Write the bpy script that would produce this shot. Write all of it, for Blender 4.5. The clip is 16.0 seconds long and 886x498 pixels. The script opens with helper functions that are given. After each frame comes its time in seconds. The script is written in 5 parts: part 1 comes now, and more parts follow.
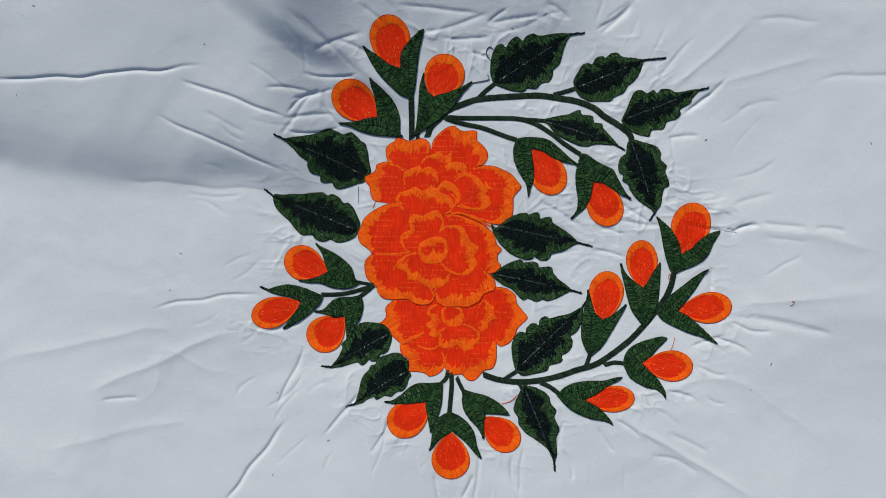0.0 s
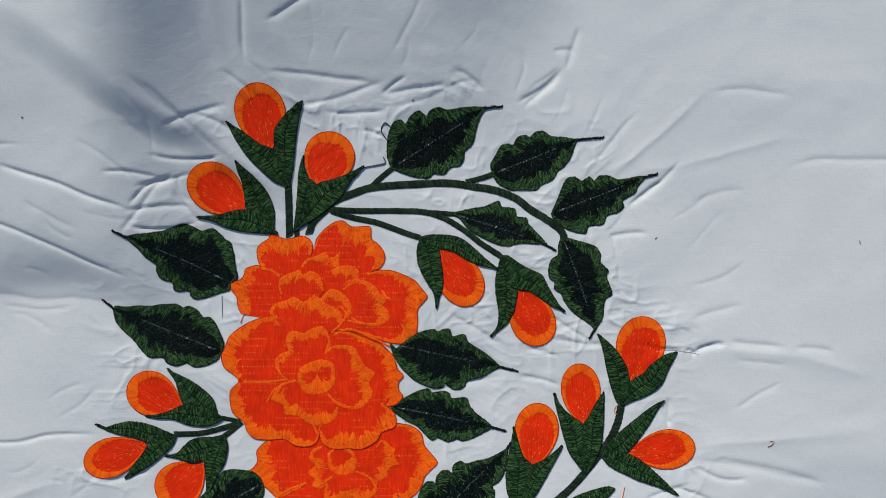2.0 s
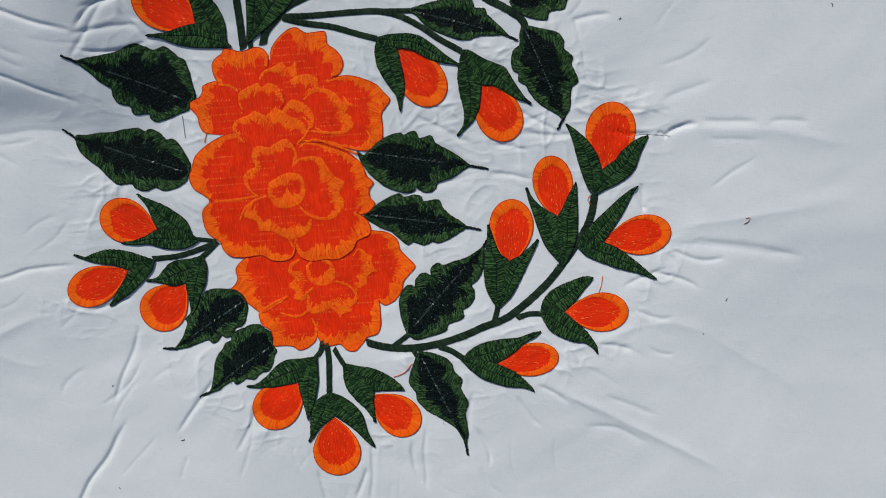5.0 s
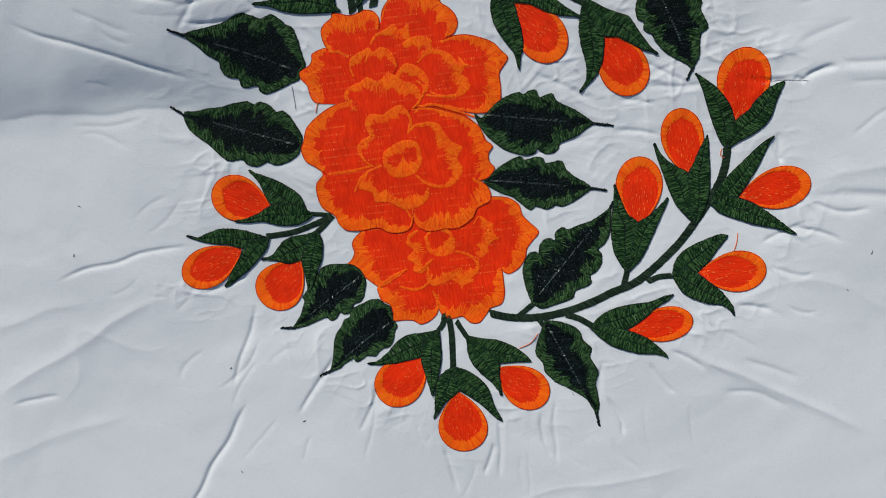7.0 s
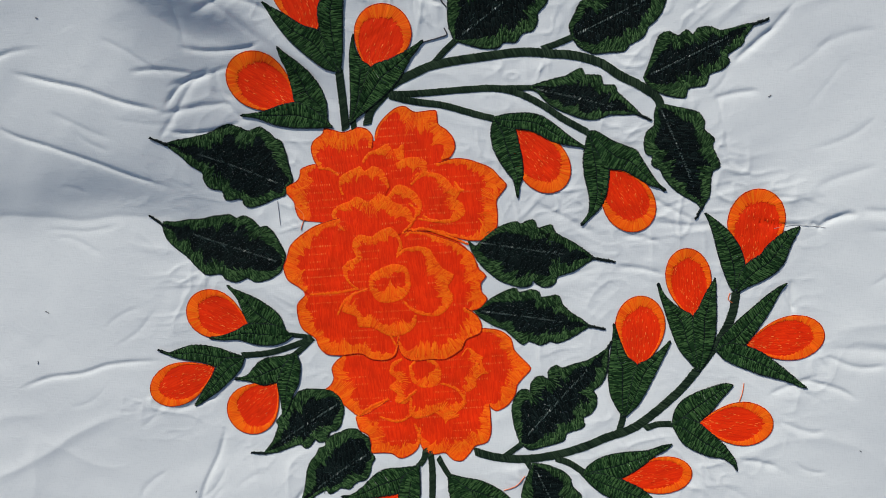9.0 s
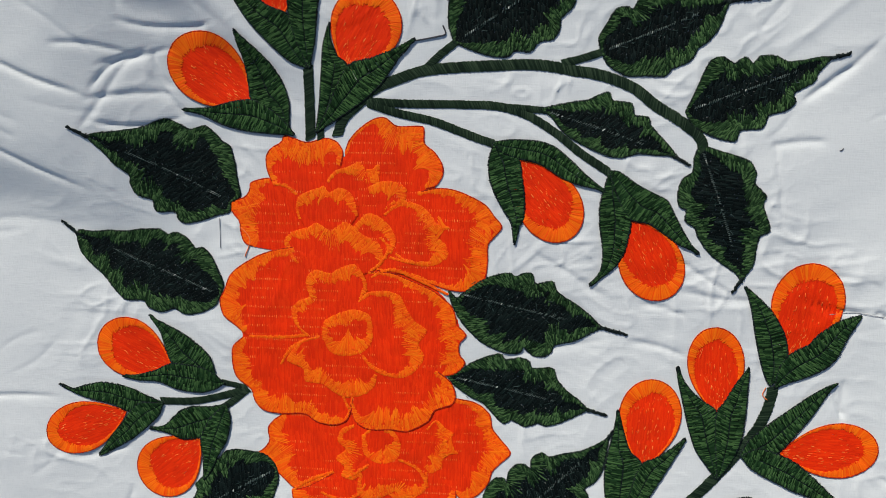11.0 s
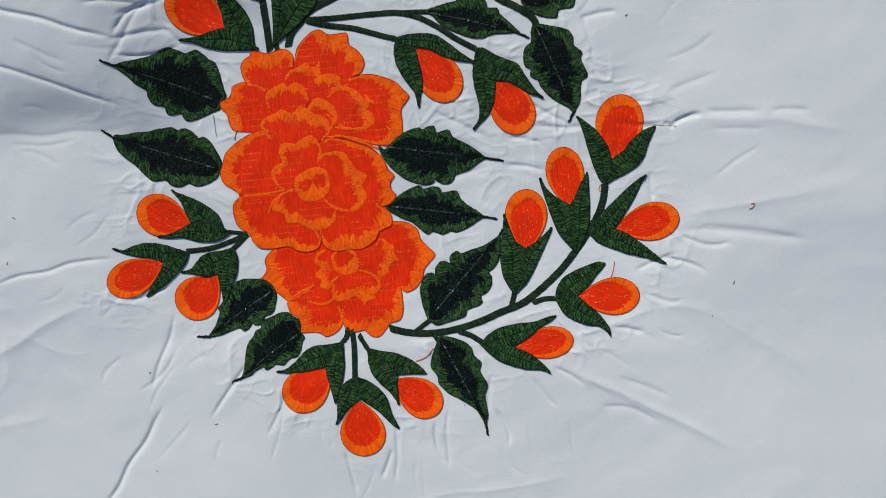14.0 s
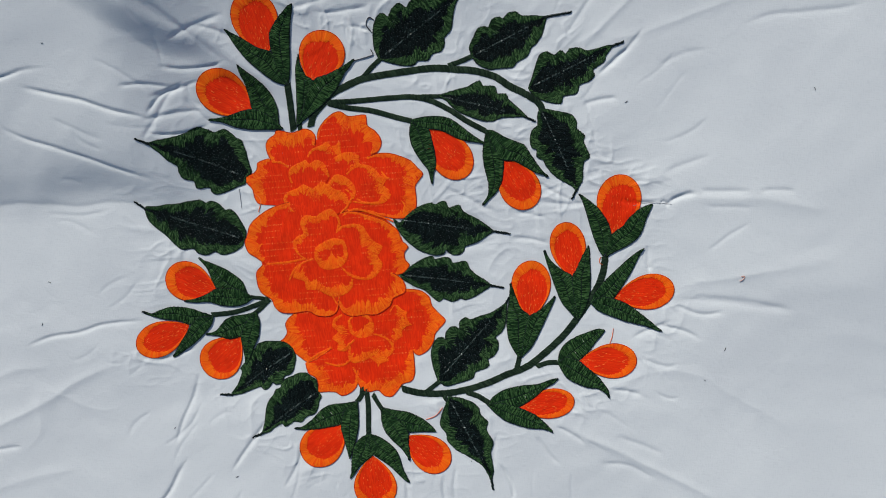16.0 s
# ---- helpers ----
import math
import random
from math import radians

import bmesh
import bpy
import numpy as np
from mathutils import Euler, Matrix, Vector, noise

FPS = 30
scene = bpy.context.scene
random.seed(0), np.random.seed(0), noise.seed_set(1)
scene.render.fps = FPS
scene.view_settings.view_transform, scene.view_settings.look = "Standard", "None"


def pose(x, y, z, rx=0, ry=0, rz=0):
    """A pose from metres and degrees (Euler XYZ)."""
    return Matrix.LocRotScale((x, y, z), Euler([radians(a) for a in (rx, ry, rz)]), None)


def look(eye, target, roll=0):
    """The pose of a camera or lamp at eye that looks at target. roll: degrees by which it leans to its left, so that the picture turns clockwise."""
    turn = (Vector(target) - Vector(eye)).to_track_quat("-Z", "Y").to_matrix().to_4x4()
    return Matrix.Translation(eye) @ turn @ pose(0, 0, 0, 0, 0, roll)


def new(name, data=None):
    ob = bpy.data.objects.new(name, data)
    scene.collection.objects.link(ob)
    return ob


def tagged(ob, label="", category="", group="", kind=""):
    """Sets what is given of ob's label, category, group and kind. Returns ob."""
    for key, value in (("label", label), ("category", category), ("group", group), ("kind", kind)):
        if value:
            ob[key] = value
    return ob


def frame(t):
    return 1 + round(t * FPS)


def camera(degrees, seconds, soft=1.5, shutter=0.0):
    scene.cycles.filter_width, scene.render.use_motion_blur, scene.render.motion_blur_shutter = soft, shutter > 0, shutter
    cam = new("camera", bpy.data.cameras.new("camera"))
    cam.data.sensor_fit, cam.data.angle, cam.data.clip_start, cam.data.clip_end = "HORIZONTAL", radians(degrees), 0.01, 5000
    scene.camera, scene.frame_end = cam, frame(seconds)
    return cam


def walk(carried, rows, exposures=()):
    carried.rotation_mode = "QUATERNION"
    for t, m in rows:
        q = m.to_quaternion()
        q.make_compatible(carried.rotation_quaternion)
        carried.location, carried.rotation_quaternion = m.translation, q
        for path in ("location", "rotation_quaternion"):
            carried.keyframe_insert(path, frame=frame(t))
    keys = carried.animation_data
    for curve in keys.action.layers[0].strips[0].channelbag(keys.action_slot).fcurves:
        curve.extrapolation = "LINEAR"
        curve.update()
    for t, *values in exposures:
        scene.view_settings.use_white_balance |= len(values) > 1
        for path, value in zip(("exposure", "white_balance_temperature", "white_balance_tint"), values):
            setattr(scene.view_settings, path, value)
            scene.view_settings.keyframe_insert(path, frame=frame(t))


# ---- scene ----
import functools

cam = camera(52.0, 16.0, soft=0.7)
PATH = [
    (0, 0.0282, 0.1031, 0.6205, -9.40, 2.03, 0.05),
    (0.5, 0.0325, 0.0964, 0.5973, -9.36, 1.91, 0.06),
    (1, 0.0430, 0.0917, 0.5596, -9.05, 1.86, -0.01),
    (1.5, 0.0594, 0.0914, 0.5266, -6.43, 1.87, -0.07),
    (1.8, 0.0800, 0.1030, 0.4870, -3.85, 1.28, -0.21),
    (2, 0.0725, 0.0984, 0.4907, -3.36, 0.52, 0.17),
    (2.2, 0.0770, 0.1130, 0.4790, -7.62, 0.21, -0.14),
    (2.5, 0.0824, 0.1122, 0.4483, -9.33, 1.98, -0.18),
    (3, 0.0791, 0.0987, 0.4253, -8.54, 0.99, -1.22),
    (3.5, 0.0678, 0.0898, 0.4324, -7.99, 0.98, -2.14),
    (4, 0.0809, 0.0807, 0.4623, -8.70, 1.08, -3.44),
    (4.5, 0.0998, 0.0663, 0.4731, -10.39, 1.12, -3.89),
    (5, 0.0969, 0.0601, 0.4889, -11.60, 0.88, -4.51),
    (5.2, 0.0906, 0.0561, 0.4951, -11.71, 0.83, -5.08),
    (7.3, 0.0522, 0.0567, 0.4644, -13.66, 3.27, -7.70),
    (7.5, 0.0532, 0.0586, 0.4601, -13.80, 3.43, -7.75),
    (8, 0.0651, 0.0643, 0.4461, -12.87, 4.31, -7.50),
    (8.5, 0.0659, 0.0727, 0.4369, -11.66, 4.70, -6.29),
    (9, 0.0666, 0.0881, 0.4340, -9.94, 4.43, -4.63),
    (9.2, 0.0614, 0.0902, 0.4266, -9.18, 4.38, -4.02),
    (11.3, 0.0767, 0.0934, 0.3439, -9.81, 6.36, 1.06),
    (11.5, 0.0798, 0.0890, 0.3441, -10.14, 6.74, 1.04),
    (12, 0.0802, 0.0680, 0.3565, -10.70, 6.86, 0.93),
    (12.5, 0.0694, 0.0462, 0.3664, -11.95, 6.28, -1.18),
    (13, 0.0696, 0.0246, 0.3783, -11.47, 5.42, -3.47),
    (13.5, 0.0746, 0.0208, 0.4558, -11.07, 2.80, -5.70),
    (14, 0.0974, 0.0522, 0.5159, -10.89, 1.94, -5.56),
    (14.5, 0.0923, 0.0744, 0.5417, -12.13, 2.13, -5.61),
    (15, 0.0952, 0.0746, 0.5307, -12.07, 2.22, -5.72),
    (15.5, 0.0893, 0.0720, 0.5401, -10.68, 2.03, -5.65),
    (16, 0.0925, 0.0923, 0.5446, -10.11, 1.71, -4.97),
]
walk(cam, [(t, pose(*place)) for t, *place in PATH], [(0, 0.02, 6500, 10), (1.5, 0.0, 6550, 10), (3.5, 0.06, 6750, 10), (5, 0.01, 6600, 10), (8, 0.05, 6600, 10), (9, 0.10, 6700, 10), (11.5, 0.20, 6900, 10), (12.5, 0.20, 6900, 10), (13.5, 0.10, 6700, 10), (14.5, 0.0, 6550, 10), (16, 0.03, 6550, 10)])

# ---- light ----
world = bpy.data.worlds.new("sky")
scene.world = world
world.use_nodes = True
wn = world.node_tree
SUN_EL, SUN_AZ = radians(33.0), radians(112.0)   # height, and the heading that the light comes from (0: +x, 90: +y)
sky = wn.nodes.new("ShaderNodeTexSky")
sky.sky_type, sky.sun_disc = "NISHITA", False
sky.sun_elevation, sky.sun_rotation = SUN_EL, radians(90) - SUN_AZ
wn.links.new(sky.outputs[0], wn.nodes["Background"].inputs[0])
wn.nodes["Background"].inputs[1].default_value = 0.075
sun_data = bpy.data.lights.new("sun", "SUN")
sun_data.energy, sun_data.angle, sun_data.color = 3.2, radians(4.0), (0.985, 0.96, 0.885)
sun = new("sun", sun_data)
sun_way = Vector((math.cos(SUN_EL) * math.cos(SUN_AZ), math.cos(SUN_EL) * math.sin(SUN_AZ), math.sin(SUN_EL)))
sun.matrix_world = look(sun_way * 5, (0, 0, 0))


# ---- materials ----
def material(name, rough=0.8):
    m = bpy.data.materials.new(name)
    m.use_nodes = True
    b = m.node_tree.nodes["Principled BSDF"]
    b.inputs["Roughness"].default_value = rough
    return m, m.node_tree.nodes, m.node_tree.links, b


def noise_node(n, l, scale, detail=3.0, stretch=None):
    tc = n.new("ShaderNodeTexCoord")
    tex = n.new("ShaderNodeTexNoise")
    tex.inputs["Scale"].default_value, tex.inputs["Detail"].default_value = scale, detail
    if stretch:
        mp = n.new("ShaderNodeMapping")
        mp.inputs["Scale"].default_value = stretch
        l.new(tc.outputs["Object"], mp.inputs[0])
        l.new(mp.outputs[0], tex.inputs["Vector"])
    else:
        l.new(tc.outputs["Object"], tex.inputs["Vector"])
    return tex


def ramp(n, l, src, stops):
    r = n.new("ShaderNodeValToRGB")
    e = r.color_ramp.elements
    e[0].position, e[0].color = stops[0][0], (*stops[0][1], 1)
    e[1].position, e[1].color = stops[-1][0], (*stops[-1][1], 1)
    for p, c in stops[1:-1]:
        e.new(p).color = (*c, 1)
    l.new(src, r.inputs[0])
    return r


def thread_material(name, dark, mid, light, rough=0.55, spec=0.16, middle=0.5):
    """Twisted rayon thread: each stitch a little different, worn patches, a soft sheen."""
    m, n, l, b = material(name, rough)
    geo = n.new("ShaderNodeNewGeometry")
    per = ramp(n, l, geo.outputs["Random Per Island"], [(0.0, dark), (middle, mid), (1.0, light)])
    patch = noise_node(n, l, 90, 3)
    mix = n.new("ShaderNodeMix")
    mix.data_type, mix.blend_type = "RGBA", "MULTIPLY"
    mix.inputs["Factor"].default_value = 0.5
    tone = ramp(n, l, patch.outputs["Fac"], [(0.3, (0.72, 0.72, 0.72)), (0.7, (1.15, 1.15, 1.15))])
    l.new(per.outputs[0], mix.inputs["A"])
    l.new(tone.outputs[0], mix.inputs["B"])
    l.new(mix.outputs["Result"], b.inputs["Base Color"])
    fine = noise_node(n, l, 2600, 2)
    bump = n.new("ShaderNodeBump")
    bump.inputs["Strength"].default_value, bump.inputs["Distance"].default_value = 0.35, 0.0001
    l.new(fine.outputs["Fac"], bump.inputs["Height"])
    l.new(bump.outputs[0], b.inputs["Normal"])
    b.inputs["Specular IOR Level"].default_value = spec
    b.inputs["Sheen Weight"].default_value, b.inputs["Sheen Roughness"].default_value = 0.0, 0.4
    return m


FILL = thread_material("red_orange_thread", (0.77, 0.023, 0.001), (0.83, 0.029, 0.001), (0.90, 0.038, 0.002))
RIM = thread_material("light_orange_thread", (0.92, 0.075, 0.002), (0.97, 0.122, 0.003), (1.0, 0.185, 0.005))
LEAF_EDGE = thread_material("dark_green_thread", (0.004, 0.012, 0.005), (0.016, 0.045, 0.017), (0.075, 0.150, 0.055), 0.65, 0.05)
SEPAL = thread_material("bottle_green_thread", (0.003, 0.011, 0.004), (0.012, 0.040, 0.014), (0.058, 0.130, 0.043), 0.65, 0.05)
LEAF_HEART = thread_material("black_green_thread", (0.001, 0.003, 0.003), (0.002, 0.005, 0.005), (0.008, 0.016, 0.015), 0.6, 0.08)
STEM = thread_material("dark_stem_thread", (0.006, 0.014, 0.009), (0.012, 0.026, 0.015), (0.034, 0.058, 0.034), 0.65, 0.06)
TAIL = thread_material("blue_black_thread", (0.002, 0.004, 0.005), (0.005, 0.010, 0.010), (0.018, 0.030, 0.028), 0.6, 0.10)
STRAY = thread_material("teal_stray_thread", (0.008, 0.020, 0.018), (0.018, 0.040, 0.036), (0.06, 0.09, 0.085), 0.6, 0.10)
EDGE_RED = thread_material("dark_red_thread", (0.30, 0.010, 0.002), (0.45, 0.016, 0.002), (0.62, 0.024, 0.003))
FLECK = thread_material("pale_orange_fleck_thread", (0.86, 0.06, 0.004), (0.92, 0.11, 0.012), (1.0, 0.26, 0.06), 0.55, 0.16)
RIB = thread_material("grey_green_thread", (0.03, 0.05, 0.045), (0.11, 0.15, 0.14), (0.75, 0.8, 0.75), 0.5, 0.3, 0.90)
LOOSE = thread_material("loose_thread", (0.03, 0.035, 0.04), (0.05, 0.05, 0.06), (0.08, 0.08, 0.09), 0.7, 0.2)
LOOSE_GREY = thread_material("grey_loose_thread", (0.2, 0.2, 0.22), (0.27, 0.27, 0.29), (0.34, 0.34, 0.36), 0.7, 0.2)
LOOSE_PINK = thread_material("faded_pink_thread", (0.50, 0.30, 0.26), (0.58, 0.36, 0.31), (0.64, 0.42, 0.36), 0.7, 0.2)
LOOSE_ORANGE = thread_material("loose_orange_thread", (0.75, 0.12, 0.03), (0.85, 0.18, 0.05), (0.9, 0.24, 0.08), 0.6, 0.2)


def cotton():
    """White plain-weave cotton, slightly greyed, with faint yarn streaks and soiled patches."""
    m, n, l, b = material("white_cotton", 0.85)
    streak_x = noise_node(n, l, 1.0, 2, (200, 1900, 1))
    streak_y = noise_node(n, l, 1.0, 2, (1900, 260, 1))
    big = noise_node(n, l, 7, 4)
    add = n.new("ShaderNodeMath")
    add.operation = "ADD"
    l.new(streak_x.outputs["Fac"], add.inputs[0])
    l.new(streak_y.outputs["Fac"], add.inputs[1])
    yarn = ramp(n, l, add.outputs[0], [(0.75, (0.663, 0.697, 0.720)), (1.25, (0.695, 0.729, 0.750))])
    soil = ramp(n, l, big.outputs["Fac"], [(0.3, (0.93, 0.93, 0.94)), (0.65, (1.0, 1.0, 1.0))])
    mix = n.new("ShaderNodeMix")
    mix.data_type, mix.blend_type = "RGBA", "MULTIPLY"
    mix.inputs["Factor"].default_value = 1.0
    l.new(yarn.outputs[0], mix.inputs["A"])
    l.new(soil.outputs[0], mix.inputs["B"])
    l.new(mix.outputs["Result"], b.inputs["Base Color"])
    crumple = noise_node(n, l, 120, 4)
    crumple.inputs["Distortion"].default_value = 0.6
    sums = n.new("ShaderNodeMath")
    sums.operation = "MULTIPLY_ADD"
    l.new(crumple.outputs["Fac"], sums.inputs[0])
    sums.inputs[1].default_value = 4.0
    l.new(add.outputs[0], sums.inputs[2])
    bump = n.new("ShaderNodeBump")
    bump.inputs["Strength"].default_value, bump.inputs["Distance"].default_value = 0.16, 0.0004
    l.new(sums.outputs[0], bump.inputs["Height"])
    l.new(bump.outputs[0], b.inputs["Normal"])
    b.inputs["Specular IOR Level"].default_value = 0.15
    b.inputs["Sheen Weight"].default_value = 0.1
    return m


COTTON = cotton()


def concrete():
    m, n, l, b = material("grey_floor", 0.9)
    t = noise_node(n, l, 12, 5)
    r = ramp(n, l, t.outputs["Fac"], [(0.3, (0.25, 0.25, 0.24)), (0.7, (0.38, 0.37, 0.36))])
    l.new(r.outputs[0], b.inputs["Base Color"])
    return m


# ---- the cloth's relief, in millimetres ----
rng = np.random.default_rng(7)


def axis(lo, hi, fine_lo, fine_hi, step, coarse):
    return np.concatenate([np.arange(lo, fine_lo, coarse), np.arange(fine_lo, fine_hi, step), np.arange(fine_hi, hi + coarse, coarse)])


GX = axis(-800, 800, -345, 352, 0.82, 14)
GY = axis(-620, 620, -240, 235, 0.82, 14)
XX, YY = np.meshgrid(GX, GY)


@functools.lru_cache(maxsize=None)
def noise_table(seed):
    return np.random.default_rng(seed).uniform(-1, 1, (256, 256))


def value_noise(x, y, size, seed):
    """Smooth noise in -1..1 of the given grain, on arrays."""
    r = noise_table(seed)
    u, v = x / size, y / size
    i, j = np.floor(u).astype(int), np.floor(v).astype(int)
    fu, fv = u - i, v - j
    fu, fv = fu * fu * (3 - 2 * fu), fv * fv * (3 - 2 * fv)
    a, b = r[i % 256, j % 256], r[(i + 1) % 256, j % 256]
    c, d = r[i % 256, (j + 1) % 256], r[(i + 1) % 256, (j + 1) % 256]
    return (a * (1 - fu) + b * fu) * (1 - fv) + (c * (1 - fu) + d * fu) * fv


def smooth(e0, e1, v):
    t = np.clip((v - e0) / (e1 - e0), 0, 1)
    return t * t * (3 - 2 * t)


SUNWARD = (-0.37, 0.93)     # the sun's heading, used to shape creases into dark lines


def crease(ax, ay, bx, by, width, height, bow=0.0, wob=1.5):
    """A pressed fold from a to b: a ridge (or, with a minus, a furrow) that fades out at its ends."""
    dx, dy = bx - ax, by - ay
    n = math.hypot(dx, dy)
    s = ((XX - ax) * dx + (YY - ay) * dy) / (n * n)
    q = ((YY - ay) * dx - (XX - ax) * dy) / n
    q = q - bow * 4 * s * (1 - s) - wob * value_noise(s * n, s * 0, 18, int(abs(ax * 7 + by)) % 997)
    fade = smooth(-0.02, 0.22, s) * (1 - smooth(0.75, 1.02, s))
    # steep flank away from the sun shapes in a dark line; the other eases
    steep = (q * (SUNWARD[1] * dx - SUNWARD[0] * dy) > 0) == (height < 0)
    flank = np.where(steep, width, width * (1.7 if width < 2 else 1.2))
    return 0.85 * height * fade * np.exp(-np.abs(q / flank) ** 1.4)


def relief():
    h = 2.2 * value_noise(XX, YY, 150, 3) + 0.8 * value_noise(XX + 0.4 * YY, YY, 60, 4)
    wx, wy = XX + 26 * value_noise(XX, YY, 70, 8), YY + 26 * value_noise(XX, YY, 70, 9)
    h = h + 0.55 * value_noise(wx * 0.7, wy, 38, 5) + 0.16 * value_noise(wx, wy * 1.2, 14, 6)
    h = h + 0.35 * (1 - np.abs(value_noise(wx * 0.5 + wy * 0.3, wy, 55, 10))) ** 9 * smooth(0.0, 0.6, value_noise(XX, YY, 90, 11))
    h = h + crease(-304.5, 115.3, -146.2, 124.7, 0.8, -1.6, -1.5, 1.2)
    h = h + crease(-167.9, 115.3, -95.3, 89.3, 0.8, -1.6, 1, 1.2)
    h = h + crease(-186.5, 93.3, -98.2, 52.8, 0.8, -1.4, 0, 1.2)
    h = h + crease(-200.0, -43.0, -119.0, -34.0, 0.8, -1.05, 3.3)
    h = h + crease(-155.0, -189.0, -104.0, -124.0, 1.0, -1.49, 0.0)
    h = h + crease(-114.0, -116.0, -91.0, -68.0, 0.8, -1.05, 0.0)
    h = h + crease(-80.0, -135.0, -51.0, -101.0, 0.8, -1.12, 0.0)
    h = h + crease(-253.0, -109.0, -136.0, -57.0, 3.0, 0.74, 2.6)
    h = h + crease(-313.0, -84.0, -176.0, -55.0, 3.6, 0.56, 2.5)
    h = h + crease(-293.0, -152.0, -167.0, -124.0, 3.6, 0.43, 1.7)
    h = h + crease(108.0, 146.0, 132.0, 167.0, 1.1, -1.24, 0.0)
    h = h + crease(159.0, 109.0, 209.0, 155.0, 1.6, 0.50, 0.0)
    h = h + crease(171.0, 93.0, 197.0, 117.0, 0.9, -0.99, 0.0)
    h = h + crease(209.0, 154.0, 255.0, 152.0, 1.3, -0.50, 1.4)
    h = h + crease(252.0, 115.0, 325.0, 119.0, 1.4, -0.62, 1.5)
    h = h + crease(160.0, 105.0, 266.0, 131.0, 2.4, 0.37, 2.8)
    h = h + crease(202.0, 13.0, 222.0, 19.0, 0.9, -0.99, 1.6)
    h = h + crease(209.0, 18.0, 305.0, 1.0, 3.6, 0.56, 2.3)
    h = h + crease(201.0, -46.0, 279.0, -59.0, 1.8, -0.56, 2.4)
    h = h + crease(204.0, -38.0, 285.0, -29.0, 2.4, 0.37, -1.6)
    h = h + crease(133.0, -120.0, 232.0, -183.0, 2.4, 0.87, 2.5)
    h = h + crease(165.0, -130.0, 196.0, -144.0, 1.2, -0.62, 0.0)
    h = h + crease(-222.0, 50.0, -97.0, 41.0, 1.8, -0.56, -2.3)
    h = h + crease(-95.0, 101.0, -64.0, 109.0, 1.0, -0.99, 2.3)
    h = h + crease(-101.0, 88.0, -64.0, 92.0, 1.0, -0.99, 1.6)
    h = h + crease(-104.0, 76.0, -72.0, 112.0, 1.0, -0.81, 2.3)
    h = h + crease(127.0, 19.0, 159.0, 17.0, 0.9, -0.87, 1.2)
    h = h + crease(1.0, -161.0, 5.0, -191.0, 0.9, -0.99, 0.0)
    h = h + crease(32.0, -147.0, 29.0, -186.0, 0.8, -0.87, 0.0)
    h = h + crease(63.0, -138.0, 60.0, -181.0, 0.8, -0.74, 1.2)
    h = h + crease(-25.0, 164.0, 35.0, 157.0, 1.1, -0.99, 1.9)
    h = h + crease(-10.0, 146.0, 38.0, 159.0, 1.1, -0.99, -2.2)
    h = h + crease(35.0, 153.0, 72.0, 157.0, 1.0, -0.93, -1.1)
    h = h + crease(-94.0, 161.0, -41.0, 112.0, 1.8, -0.81, 0.0)
    h = h + crease(-79.0, 135.0, -45.0, 146.0, 1.0, -0.93, 1.1)
    h = h + crease(191.0, -10.0, 193.0, -30.0, 0.8, -0.87, 0.0)
    h = h + crease(179.0, -69.0, 205.0, -58.0, 0.9, -0.81, 1.2)
    h = h + crease(88.0, -146.0, 93.0, -121.0, 0.8, -0.81, 0.9)
    h = h + crease(201.0, 95.0, 232.0, 103.0, 1.3, -0.37, 0.8)
    h = h + crease(203.0, 32.0, 232.0, 40.0, 1.3, -0.43, 1.1)
    h = h + crease(-240.0, -113.0, -211.0, -108.0, 0.9, -0.81, 1.7)
    h = h + crease(-119.0, -59.0, -91.0, -53.0, 0.8, -0.93, -1.6)
    h = h + crease(157.0, 83.0, 166.0, 45.0, 1.0, -0.68, 0.0)
    h = h + crease(56.0, -11.0, 102.0, 1.0, 1.1, -0.62, 1.6)
    h = h + crease(72.0, 164.0, 91.0, 153.0, 1.1, -0.87, 2.3)
    h = h + crease(42.0, 146.0, 87.0, 160.0, 1.1, -0.62, 0.0)
    h = h + crease(-86.0, 157.0, -64.0, 133.0, 1.1, -0.62, 0.0)
    h = h + crease(-37.0, 215.0, -36.0, 166.0, 0.9, -1.12, 0.8)
    h = h + crease(-23.0, 187.0, 3.0, 203.0, 1.1, -0.99, 0.0)
    h = h + crease(132.0, 165.0, 141.0, 189.0, 1.2, -0.87, 0.0)
    h = h + crease(126.0, 176.0, 138.0, 175.0, 1.0, -0.62, 0.7)
    h = h + crease(-48.0, 164.0, -26.0, 146.0, 1.0, -0.74, 1.1)
    h = h + crease(-97.2, 91.6, -73.7, 108.6, 0.8, -1.2, 3, 1.8)
    h = h + crease(-73.7, 108.6, -64.3, 93.5, 0.8, -1.1, -2, 1.8)
    h = h + crease(-99.3, 82.8, -62.5, 85.1, 0.8, -1.2, -3, 1.8)
    h = h + crease(-110.1, 112.3, -79.5, 106.7, 0.8, -1, 2, 1.8)
    h = h + crease(-86.8, 119.9, -48.6, 121.7, 0.8, -1.1, -3, 1.8)
    h = h + crease(-63.5, 140.3, -40.8, 131, 0.9, -1, 2, 1.8)
    h = h + crease(-73.8, 102.9, -60.7, 82.1, 0.8, -1, -2, 1.8)
    h = h + crease(199.6, 14.6, 205.5, 11.9, 0.8, -1.2, 1, 1.8)
    h = h + crease(172.6, 19.5, 199.6, 14.6, 0.8, -1.1, -2, 1.8)
    h = h + crease(205.4, 13.8, 222.2, 18.6, 0.9, -0.9, 1, 1.8)
    h = h + crease(222.2, 19.7, 254.5, 18, 1.2, -0.7, -2, 1.8)
